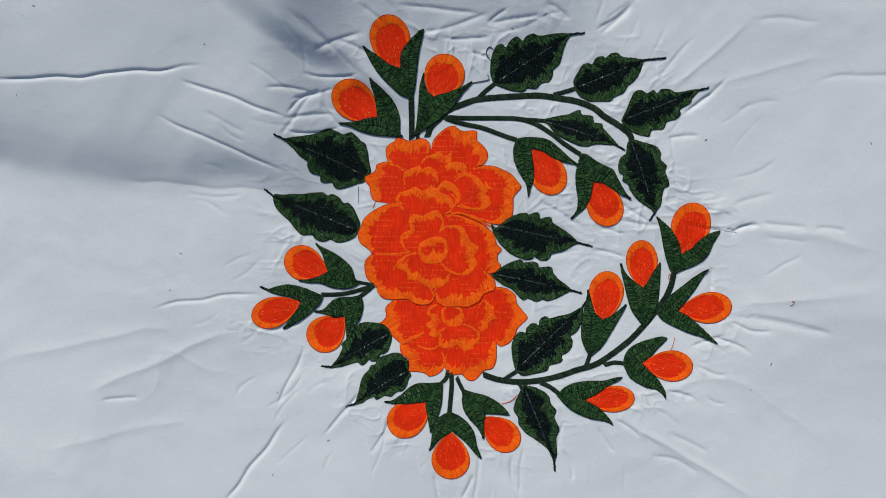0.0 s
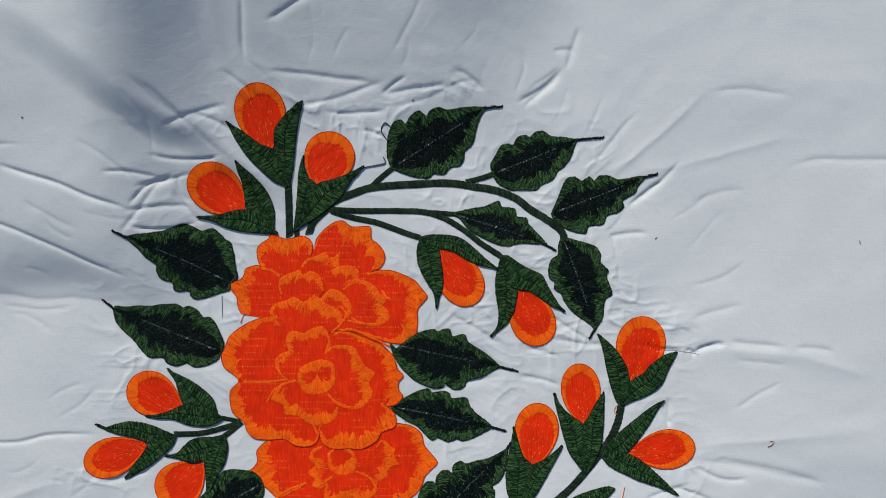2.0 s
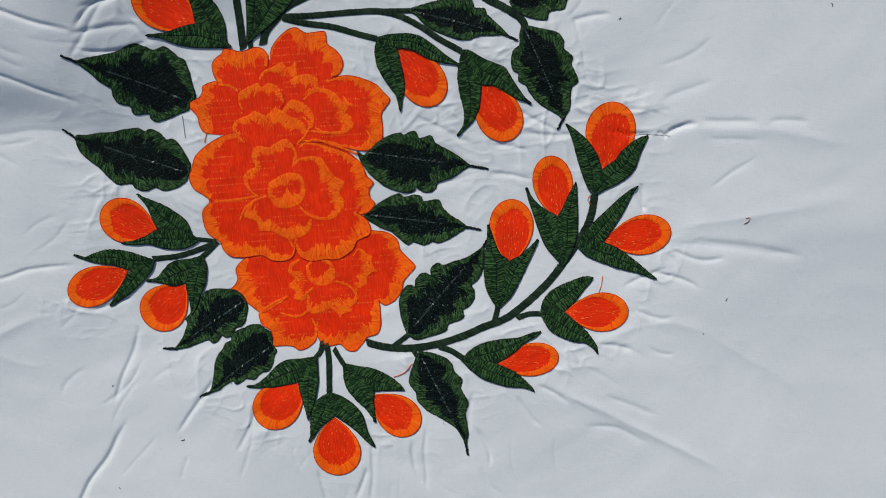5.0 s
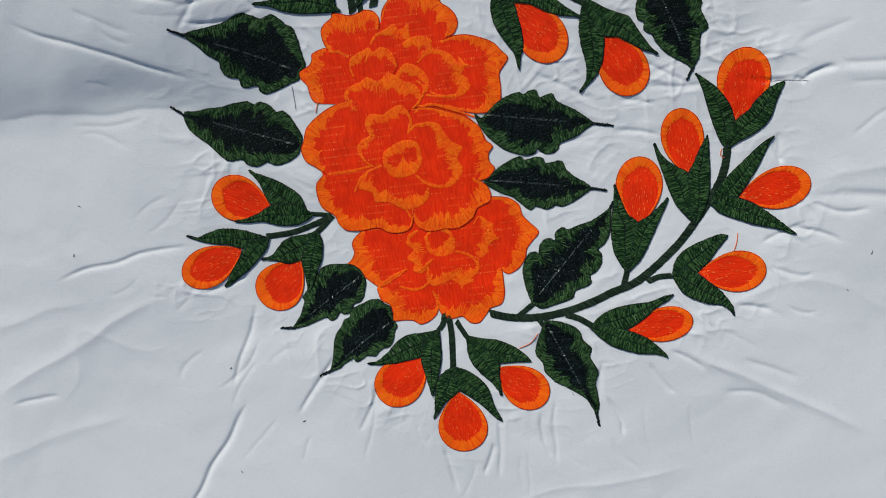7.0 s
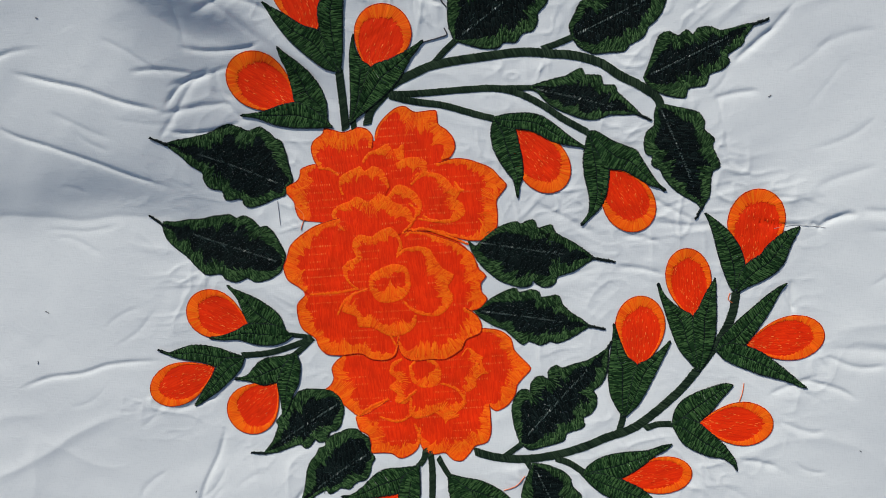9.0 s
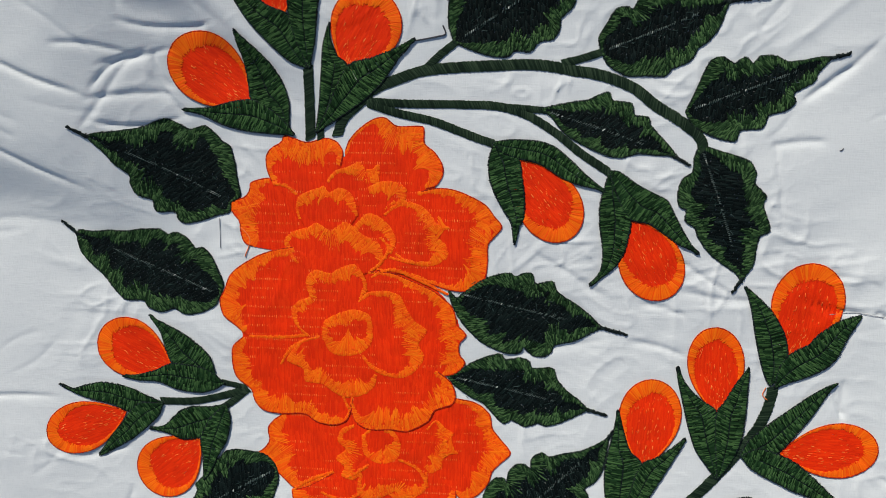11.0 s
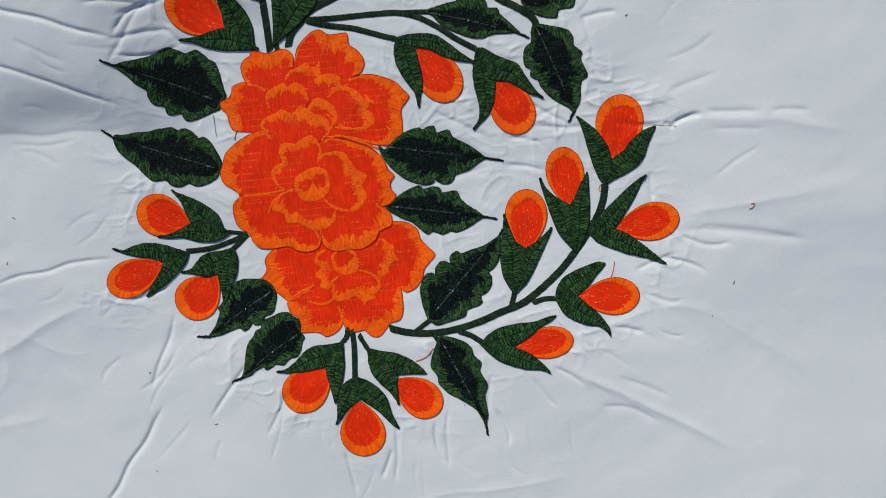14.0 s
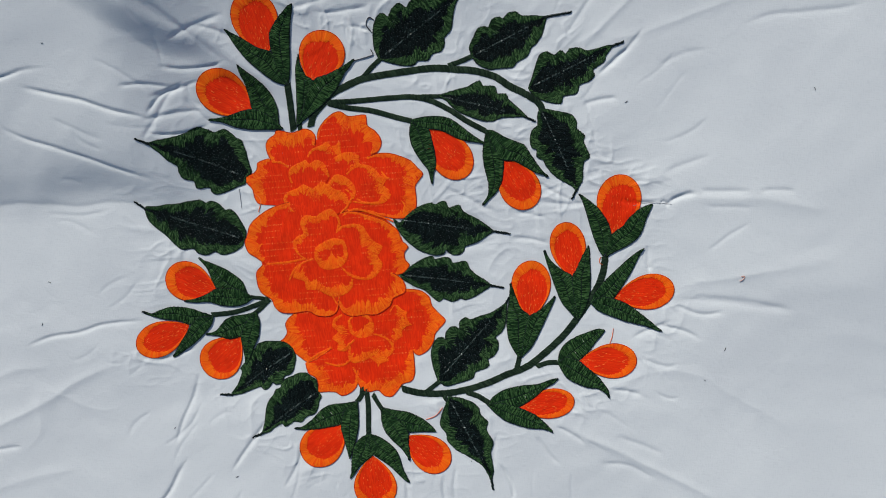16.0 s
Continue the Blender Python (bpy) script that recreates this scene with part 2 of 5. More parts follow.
    h = h + crease(258.3, 18, 281.3, 14.3, 1.2, -0.6, 1, 1.8)
    h = h + crease(93.7, -141.9, 98.3, -167.5, 0.8, -1, 1, 1.8)
    h = h + crease(55.5, -146.7, 60, -176.7, 0.8, -1, -1.5, 1.8)
    h = h + crease(27.2, -162.2, 21.2, -182.6, 0.8, -1.1, 1, 1.8)
    h = h + crease(-31.6, -120.4, -48.2, -148.3, 0.9, -0.8, 1, 1.8)
    h = h + crease(127.2, -120.3, 145.6, -134.8, 0.8, -1, 1, 1.8)
    h = h + crease(117.3, -124.7, 130, -145.6, 0.8, -0.9, -1, 1.8)
    h = h + crease(154, -145.2, 190.6, -159.5, 1.2, -0.7, 1.5, 1.8)
    h = h + crease(164.1, -99, 184, -102.9, 0.8, -1, 1, 1.8)
    h = h + crease(183, -82.3, 206.7, -86.1, 0.9, -0.8, -1, 1.8)
    h = h + crease(193.8, -61.8, 221.6, -71.7, 0.8, -1.1, 1.5, 1.8)
    h = h + crease(204.8, -49.6, 236.2, -55.3, 0.9, -0.9, -1.5, 1.8)
    h = h + crease(216.2, -45.4, 278.8, -56.9, 1.6, -0.7, 2, 1.8)
    h = h + crease(187.6, -13.8, 192.9, -27.6, 0.8, -1.1, -1.5, 1.8)
    h = h + crease(113.2, 17.2, 132.7, 9.5, 0.8, -1, 1, 1.8)
    h = h + crease(124.3, 32.8, 151.6, 17.4, 0.8, -1, 1, 1.8)
    h = h + crease(70.4, 36.4, 105.5, 17.1, 1, -0.8, -2, 1.8)
    h = h + crease(109.8, 1.4, 133.3, -6.3, 0.8, -0.9, 1, 1.8)
    h = h + crease(157, 75, 179.5, 77, 0.9, -0.9, 1, 1.8)
    h = h + crease(167.5, 92, 187.4, 106.9, 0.8, -1.1, 0.5, 1.8)
    h = h + crease(109.5, 145.6, 131.2, 163.7, 1, -1.1, 0, 1.8)
    h = h + crease(4.7, 142.1, 38.5, 145.7, 0.8, -1, -2, 1.8)
    h = h + crease(23.6, 132.8, 38.7, 127.3, 0.8, -1, 1, 1.8)
    h = h + crease(34.7, 153, 49.6, 160.3, 0.8, -1, 1, 1.8)
    # added sag, rising towards both edges to darken the sun's side, brighten the other
    h = h + 0.030 * 40 * (np.logaddexp(0, (YY - 50) / 40) + np.logaddexp(0, (-YY - 70) / 40))
    # the upper left lifts in a soft fold, and the upper edge rises; slopes are exaggerated to shape in the shade there
    q = (186.0 * (YY - 58.0) + 19.0 * (XX + 302.0)) / 187.0 + 6 * value_noise(XX, YY, 45, 12)
    west = 1 - smooth(-115, -40, XX)
    h = h + west * 0.53 * (np.logaddexp(0, (q - 2) / 4) * 4 - np.logaddexp(0, (q - 22) / 8) * 6.2)
    q = (72.0 * (YY - 168.0) + 48.0 * (XX + 128.0)) / 86.5 + 3 * value_noise(XX, YY, 30, 13)
    h = h + 4.4 * smooth(-9, 9, q) * smooth(-170, -120, XX) * (1 - smooth(-50, 10, XX))
    h = h + 0.24 * (1 - smooth(60, 140, XX)) * smooth(-140, -80, XX) * 12 * np.logaddexp(0, (YY - 132) / 12)
    # short drag lines that the stitching pulls into the cloth round the wreath
    drag = np.random.default_rng(31)
    for k in range(64):
        a, u = k * 0.0982 + drag.uniform(-0.05, 0.05), drag.uniform(0.78, 1.04)
        x, y = 35 + 185 * u * math.cos(a), 178 * u * math.sin(a)
        b, n = a + drag.uniform(-0.6, 0.6), drag.uniform(14, 42)
        h = h + crease(x, y, x + n * math.cos(b), y + n * math.sin(b), drag.uniform(0.6, 1.0), -drag.uniform(0.15, 0.5), drag.uniform(-3, 3), 2.5)
    return h


# ---- stitches ----
STRANDS = []     # loose threads and lint
PENDING = []     # all stitches, laid on the cloth once it has its puckers


def sew(me, p, d, side, lift, wid, round):
    """Fill a mesh with its stitches, laid on the cloth."""
    verts = []
    for s, up in ((0.0, -0.1), (0.14, 0.85), (0.5, 1.0), (0.86, 0.85), (1.0, -0.1)):
        c = p + d * s
        for k, drop in ((-0.5, -0.35), (0.0, 0.0), (0.5, -0.35)):
            xy = c + side * (k * wid)[:, None] * (0.55 if up < 0 else 1.0)
            z = lift + wid * round * (up + 2.3 * drop)
            verts.append(np.column_stack([xy, ground_at(xy[:, 0], xy[:, 1]) + z]))
    v = np.stack(verts, 1).reshape(-1, 3) * 0.001
    quads = []
    for s in range(4):
        for k in range(2):
            o = s * 3 + k
            quads.append((o, o + 1, o + 4, o + 3))
    f = (np.arange(len(p))[:, None, None] * 15 + np.array(quads)[None]).reshape(-1, 4)
    me.vertices.add(len(v))
    me.vertices.foreach_set("co", v.ravel())
    me.loops.add(f.size)
    me.loops.foreach_set("vertex_index", f.ravel())
    me.polygons.add(len(f))
    me.polygons.foreach_set("loop_start", np.arange(0, f.size, 4))
    me.update(calc_edges=True)
    me.polygons.foreach_set("use_smooth", np.ones(len(f), bool))


class Stitches:
    """Collects stitches (from, to, lift, width) and turns them into one mesh of rounded threads."""

    def __init__(self, round=0.27):
        self.rows = []
        self.round = round

    def add(self, ax, ay, bx, by, lift=0.3, width=0.5):
        self.rows.append((ax, ay, bx, by, lift, width))

    def mesh(self, name, mat, parent, label=""):
        a = np.array(self.rows, float).reshape(-1, 6)
        a = a[np.hypot(a[:, 2] - a[:, 0], a[:, 3] - a[:, 1]) > 0.25]
        p, q, lift, wid = a[:, 0:2], a[:, 2:4], a[:, 4], a[:, 5]
        d = q - p
        n = np.hypot(d[:, 0], d[:, 1])[:, None]
        side = np.stack([-d[:, 1], d[:, 0]], 1) / n
        me = bpy.data.meshes.new(name)
        PENDING.append((me, p, d, side, lift, wid, self.round))
        me.materials.append(mat)
        ob = new(name, me)
        ob.parent = parent
        if label:
            tagged(ob, label)
        return ob


def thing(name, x, y, label, category, group):
    """An empty at the base of a thing, on the cloth."""
    e = new(name)
    e.empty_display_size = 0.01
    return tagged(e, label, category, group)


def inside_runs(poly, ang):
    """Scan a closed outline with lines along the heading ang: yields (offset, start, end) in the turned frame."""
    c, s = math.cos(ang), math.sin(ang)
    u = poly[:, 0] * c + poly[:, 1] * s
    v = -poly[:, 0] * s + poly[:, 1] * c
    u2, v2 = np.roll(u, -1), np.roll(v, -1)
    step = 0.42
    y = v.min() + step * 0.5
    while y < v.max():
        hit = (v <= y) != (v2 <= y)
        xs = np.sort(u[hit] + (y - v[hit]) / (v2[hit] - v[hit]) * (u2[hit] - u[hit]))
        for k in range(0, len(xs) - 1, 2):
            yield y, xs[k], xs[k + 1]
        y += step * rng.uniform(0.9, 1.1)


def fill(st, poly, ang, lift, length=6.0, width=0.62, ragged=0.5, rows_align=0.0, rough=0.05, lap=-0.05):
    """Long-and-short filling stitches across an outline."""
    c, s = math.cos(ang), math.sin(ang)
    for k, (y, a, b) in enumerate(inside_runs(poly, ang)):
        x = a - rng.uniform(0, ragged)
        end = b + rng.uniform(0, ragged)
        first = length * (0.35 + 0.65 * ((k * 0.37) % 1.0)) * (1 - rows_align) + length * rows_align * rng.uniform(0.9, 1.1)
        while x < end - 0.3:
            e = min(x + first, end)
            if end - e < 1.2:
                e = end
            w = rng.uniform(-0.12, 0.12)
            st.add(x * c - y * s, x * s + y * c, e * c - (y + w) * s, e * s + (y + w) * c, lift + rng.uniform(-rough, rough), width * rng.uniform(0.85, 1.15))
            x = e - lap if e < end else end
            first = length * rng.uniform(0.7, 1.25)


def resample(pts, step):
    d = np.hypot(*np.diff(pts, axis=0).T)
    s = np.concatenate([[0], np.cumsum(d)])
    t = np.arange(0, s[-1], step)
    return np.column_stack([np.interp(t, s, pts[:, 0]), np.interp(t, s, pts[:, 1])]), t / max(s[-1], 1e-6)


def band(st, pts, depth, lift, slant=0.0, width=0.6, jag=0.25, over=0.3, step=0.46, wave=0.0, waves=5.0, even=36.0, split=0.0):
    """Satin stitches from an edge inwards (to the left of its run); depth is a function of 0..1 along it."""
    p, t = resample(pts, step)
    g = np.gradient(p, axis=0)
    g /= np.maximum(np.hypot(g[:, 0], g[:, 1])[:, None], 1e-6)
    for _ in range(max(3, int(even / step))):
        g[1:-1] = (g[:-2] + g[1:-1] + g[2:]) / 3
    n = np.hypot(g[:, 0], g[:, 1])[:, None]
    g = g / np.maximum(n, 1e-6)
    left = np.column_stack([-g[:, 1], g[:, 0]])
    way = left + g * slant
    way /= np.hypot(way[:, 0], way[:, 1])[:, None]
    ph = rng.uniform(0, 6.28)
    for i in range(len(p)):
        dep = depth(t[i]) * (1 + wave * math.sin(t[i] * waves * 6.283 + ph)) * rng.uniform(1 - jag, 1 + jag)
        if dep < 0.5:
            continue
        o = p[i] - way[i] * rng.uniform(0, over)
        e = p[i] + way[i] * dep
        while np.hypot(*(e - o)) > 2.6 and rng.uniform() < split:
            m = o + way[i] * rng.uniform(1.2, 2.6)
            j = g[i] * rng.uniform(-0.15, 0.15)
            st.add(o[0], o[1], m[0] + j[0], m[1] + j[1], lift + rng.uniform(-0.05, 0.05), width * rng.uniform(0.8, 1.2))
            o = m - way[i] * 0.25
        st.add(o[0], o[1], e[0], e[1], lift + rng.uniform(-0.05, 0.05), width * rng.uniform(0.85, 1.15))


def outline(st, pts, lift, wide=0.62):
    """A run of short stitches along an edge."""
    q, _ = resample(pts, 1.6)
    for i in range(len(q) - 1):
        st.add(q[i][0], q[i][1], q[i + 1][0], q[i + 1][1], lift, wide)


def whip(st, pts, lift):
    """Tight uneven stitches over an edge."""
    q, _ = resample(pts, 0.62)
    g = np.gradient(q, axis=0)
    g /= np.maximum(np.hypot(g[:, 0], g[:, 1])[:, None], 1e-6)
    for (x, y), (a, b) in zip(q, g):
        r, k = rng.uniform(0.30, 0.62), rng.uniform(0.2, 0.8)
        st.add(x + b * r - a * k * r, y - a * r - b * k * r, x - b * 0.45 + a * k * r, y + a * 0.45 + b * k * r, lift + rng.uniform(-0.03, 0.06), 0.52)


# ---- outlines ----
def drawn(edge, count=10):
    """A smooth line through (x, y) or (x, y, depth) points, all values eased together."""
    e = np.array(edge, float)
    e = np.vstack([2 * e[0] - e[1], e, 2 * e[-1] - e[-2]])
    u = np.linspace(0, 1, count, endpoint=False)[:, None]
    out = []
    for i in range(1, len(e) - 2):
        a, b, c, d = e[i - 1], e[i], e[i + 1], e[i + 2]
        out.append(b + 0.42 * (c - a) * (u - 2 * u * u + u ** 3) + 0.42 * (d - b) * (u ** 3 - u * u) + (c - b) * (3 * u * u - 2 * u ** 3))
    return np.vstack(out + [e[-2:-1]])


def turning(p):
    """Twice the signed area of a closed outline: above zero where it runs anticlockwise."""
    q = np.roll(p, -1, axis=0)
    return float(np.sum(p[:, 0] * q[:, 1] - q[:, 0] * p[:, 1]))


def axis_points(ax, ay, bx, by, bow, count):
    """Points from a to b on a shallow arc (bow: its height to the left), with their left normals."""
    s = np.linspace(0, 1, count)
    n = math.hypot(bx - ax, by - ay)
    tx, ty = (bx - ax) / n, (by - ay) / n
    off = bow * 4 * s * (1 - s)
    slope = bow * 4 * (1 - 2 * s) / n
    p = np.column_stack([ax + (bx - ax) * s - ty * off, ay + (by - ay) * s + tx * off])
    l = np.column_stack([-ty - tx * slope, tx - ty * slope])
    return s, p, l / np.hypot(l[:, 0], l[:, 1])[:, None], n


# ---- things sewn on the cloth ----
def tube(name, pts, radius, mat, lift=0.35):
    """A thin round strand along a smooth line, laid on the cloth."""
    p = curve_points(pts, 8)
    g = np.gradient(p, axis=0)
    g /= np.maximum(np.hypot(g[:, 0], g[:, 1])[:, None], 1e-6)
    me = bpy.data.meshes.new(name)
    me.materials.append(mat)
    STRANDS.append((me, p, g, radius, lift))
    return new(name, me)


def lay(me, p, g, radius, lift):
    z = ground_at(p[:, 0], p[:, 1]) + lift
    rings = []
    for k in range(6):
        a = k * math.pi / 3
        rings.append(np.column_stack([p[:, 0] - g[:, 1] * radius * math.cos(a), p[:, 1] + g[:, 0] * radius * math.cos(a), z + radius * math.sin(a)]))
    v = np.stack(rings, 1).reshape(-1, 3) * 0.001
    n = len(p)
    f = [(i * 6 + k, i * 6 + (k + 1) % 6, i * 6 + 6 + (k + 1) % 6, i * 6 + 6 + k) for i in range(n - 1) for k in range(6)]
    f += [tuple(range(5, -1, -1)), tuple(range(n * 6 - 6, n * 6))]
    me.from_pydata(v.tolist(), [], f)
    me.update()


def loose_thread(mat, label, radius, *pts):
    return tagged(tube("loose_thread", pts, radius, mat), label, "thread", "loose threads")


def speck(x, y, size, turn):
    """A fleck of dark lint on the cloth."""
    c, s = math.cos(turn) * size, math.sin(turn) * size
    return tagged(tube("lint_fleck", ((x - c, y - s), (x + 0.3 * s, y - 0.3 * c), (x + c, y + s)), 0.17, LOOSE, 0.2), "tiny dark fleck of lint lying on the cotton cloth", "lint", "lint flecks")



def petal(flower, level, edge, back):
    """One petal: a red-orange filling, and a satin rim of light orange along its outer edge (x, y, depth);
    back: the points that close it under its neighbours (none: the rim runs all round)."""
    line = drawn(edge if back else edge + edge[:1])
    poly = np.vstack([line[:, :2], np.array(back).reshape(-1, 2)])
    if turning(poly) < 0:
        line, poly = line[::-1], np.vstack([line[::-1, :2], np.array(back[::-1]).reshape(-1, 2)])
    lift = 0.25 + 0.05 * level
    st = Stitches(0.07)
    fill(st, poly, radians(90 + rng.uniform(-5, 5)), lift, 5.5, 0.62, 0.1, 0.75, 0.015, 0.5)
    ob = st.mesh("petal", FILL, flower)
    if level in (0, 1, 2, 5, 6, 7):
        st = Stitches(0.2)
        outline(st, line[:, :2], lift + 0.06, 0.5)
        st.mesh("outline", EDGE_RED, ob)
    # needle marks: short paler stitches in broken rows
    marks = Stitches(0.12)
    for y, u0, u1 in list(inside_runs(poly, 0.0))[3::9]:
        x = u0 + 1.0
        while x < u1 - 1.0:
            if value_noise(np.array([x]), np.array([y]), 7.0, 51)[0] > 0.05:
                k = rng.uniform(0.5, 1.3)
                marks.add(x, y - k * 0.5, x + rng.uniform(-0.1, 0.1), y + k * 0.5, lift + 0.03, 0.30)
            x += rng.uniform(0.7, 1.1)
    if marks.rows:
        marks.mesh("needle_mark", FLECK, ob)
    edge_st = Stitches(0.13)
    dist = np.concatenate([[0], np.cumsum(np.hypot(*np.diff(line[:, :2], axis=0).T))])
    phase = rng.uniform(0, 60)

    def depth(t):
        d = np.interp(t, dist / dist[-1], line[:, 2])
        return float(d * (1.0 + 0.30 * value_noise(np.array([t * dist[-1] + phase]), np.array([0.0]), 1.7, 52)[0]))

    band(edge_st, line[:, :2], depth, lift + 0.035, 0.12, 0.50, 0.14, 0.25, 0.38, 0.0, 1.0, 6.0 if not back else 14.0, 0.6)
    edge_st.mesh("rim", RIM, ob)
    return ob


def under(flower, x, y, wide, high):
    """The red ground stitches that lie under a flower's petals."""
    th = np.linspace(0, 2 * math.pi, 60, endpoint=False)
    st = Stitches(0.07)
    fill(st, np.column_stack([x + wide * np.cos(th), y + high * np.sin(th)]), radians(90), 0.14, 6.0, 0.62, 0.1, 0.7, 0.01, 0.5)
    return st.mesh("ground_stitching", FILL, flower)


def vein(flower, level, *pts):
    """A thin line of light orange stitches across the petals."""
    st = Stitches(0.12)
    band(st, curve_points(pts), lambda t: 0.9 + 0.5 * math.sin(math.pi * t), 0.25 + 0.05 * level + 0.07, 0.4, 0.45, 0.3, 0.2, 0.40)
    return st.mesh("vein", RIM, flower)


def leaf(where, stalk, neck, tip, one, two):
    """A toothed leaf: dark heart, mottled green satin border, pale slanting midrib and a thin beaded tail."""
    t = thing("embroidered_leaf", *stalk, LEAF_LABEL + where, "leaf", "embroidered leaves")
    a, b = drawn([stalk] + one + [neck], 8), drawn([stalk] + two + [neck], 8)
    if turning(np.vstack([a, b[::-1]])) < 0:
        a, b = b, a
    poly = np.vstack([a, b[::-1]])
    ax, ay = stalk
    ang, n = math.atan2(neck[1] - ay, neck[0] - ax), math.hypot(neck[0] - ax, neck[1] - ay)
    ux, uy = math.cos(ang), math.sin(ang)
    st = Stitches(0.2)
    fill(st, poly, ang + radians(64), 0.30, 3.6, 0.60, 0.0, 0.0, 0.05)
    st.mesh("heart", LEAF_HEART, t)
    st = Stitches(0.32)
    for line, slant in ((a, 0.5), (b[::-1], -0.5)):
        seed, long = rng.uniform(0, 90), np.sum(np.hypot(*np.diff(line, axis=0).T))
        far, way = resample(line, 0.5)
        off = np.abs((far[:, 0] - ax) * -uy + (far[:, 1] - ay) * ux)

        def depth(k):
            w = float(np.interp(k, way, off))
            v = value_noise(np.array([k * long + seed]), np.array([0.0, ]), 4.2, 53)[0]
            return min(0.46 * w + 0.5, 6.0) * (1.0 + 0.40 * float(v))

        band(st, line, depth, 0.42, slant, 0.50, 0.22, 0.5, 0.38, 0.0, 1.0, 14.0, 0.95)
    st.mesh("border", LEAF_EDGE, t)
    st = Stitches(0.3)
    whip(st, poly, 0.40)
    st.mesh("edging", TAIL, t)
    st = Stitches()
    mid = drawn([stalk, tuple(0.5 * (a[len(a) // 2] + b[len(b) // 2]) * 0.25 + 0.375 * (np.array(stalk) + np.array(neck))), neck], 40)
    q, k = resample(mid[6:62], 0.85)
    for (x, y), s in zip(q, k):
        if rng.uniform() < 0.82:
            r = rng.uniform(0.35, 0.75)
            c, d = math.cos(ang + 0.9) * r, math.sin(ang + 0.9) * r
            st.add(x - c, y - d, x + c, y + d, 0.60, rng.uniform(0.22, 0.42))
    st.mesh("midrib", RIB, t)
    # fine stray threads lying over the dark heart
    st = Stitches()
    for i in range(int(n * 0.55)):
        x, y = mid[rng.integers(10, 60)]
        o, r, h = rng.normal(0, 2.6), rng.uniform(0.5, 1.3), ang + rng.uniform(-1.2, 1.2)
        x, y = x - uy * o, y + ux * o
        st.add(x, y, x + math.cos(h) * r * 2, y + math.sin(h) * r * 2, 0.56, 0.22)
    st.mesh("stray_thread", STRAY, t)
    tail(t, neck, tip)
    return t


def tail(parent, neck, tip, wide=0.85):
    """A thin dark beaded line of locking stitches that ends a leaf or sepal."""
    st = Stitches(0.4)
    dx, dy = tip[0] - neck[0], tip[1] - neck[1]
    n = math.hypot(dx, dy)
    nx, ny = -dy / n, dx / n
    s = -0.12 * n
    while s < n:
        w = wide * (1.05 - 0.35 * s / n) * rng.uniform(0.6, 1.15)
        o = rng.uniform(-0.25, 0.25)
        x, y = neck[0] + dx * s / n + nx * o, neck[1] + dy * s / n + ny * o
        st.add(x - nx * w - dx / n * 0.3, y - ny * w - dy / n * 0.3, x + nx * w + dx / n * 0.3, y + ny * w + dy / n * 0.3, 0.5 + rng.uniform(-0.05, 0.05), 0.62)
        s += rng.uniform(0.42, 0.66)
    for k in (-0.3, 0.3):
        st.add(neck[0] - dx * 0.15 + nx * k, neck[1] - dy * 0.15 + ny * k, tip[0], tip[1], 0.48, 0.55)
    return st.mesh("tail", TAIL, parent)


def sepal(parent, base, tip, one, two, lift):
    """A sepal: two rows of short slanted satin stitches that meet on its midline, and a dark beaded tip."""
    a, b = drawn([base] + one + [tip], 12), drawn([base] + two + [tip], 12)
    u = np.linspace(0, 1, 200)

    def even(p):
        d = np.concatenate([[0], np.cumsum(np.hypot(*np.diff(p, axis=0).T))])
        return np.column_stack([np.interp(u * d[-1], d, p[:, 0]), np.interp(u * d[-1], d, p[:, 1])])

    a, b = even(a), even(b)
    mid = 0.5 * (a + b)
    q, k = resample(mid, 0.40)
    st = Stitches(0.34)
    for i in range(len(q) - 1):
        for side in (a, b):
            o = np.array([np.interp(k[i], u, side[:, 0]), np.interp(k[i], u, side[:, 1])])
            j = max(i - int(0.30 * np.hypot(*(o - q[i])) / 0.40), 0)
            e = q[j] + (o - q[j]) * 0.03
            o = q[i] + (o - q[i]) * rng.uniform(0.97, 1.0) + (o - q[i]) / max(np.hypot(*(o - q[i])), 0.3) * rng.uniform(0.0, 0.35)
            h, n = lift + rng.uniform(-0.06, 0.06), np.hypot(*(e - o))
            while n > 3.0 and rng.uniform() < 0.8:
                m = o + (e - o) * min(rng.uniform(1.4, 3.0) / n, 0.8)
                st.add(*o, *m, h + rng.uniform(-0.02, 0.1), 0.52 * rng.uniform(0.8, 1.15))
                o = m - (e - o) / n * 0.15
                n = np.hypot(*(e - o))
            st.add(*o, *e, h, 0.52)
    ob = st.mesh("sepal", SEPAL, parent)
    edge = Stitches(0.3)
    whip(edge, np.vstack([a, b[::-1]]), lift - 0.04)
    edge.mesh("edging", TAIL, ob)
    seam = Stitches(0.1)
    for i in range(0, len(q) - 5, 4):
        seam.add(*q[i], *q[i + 5], lift - 0.22, 1.7)
    seam.mesh("seam", TAIL, ob)
    tail(ob, tuple(mid[174]), tip, 0.55)
    return ob


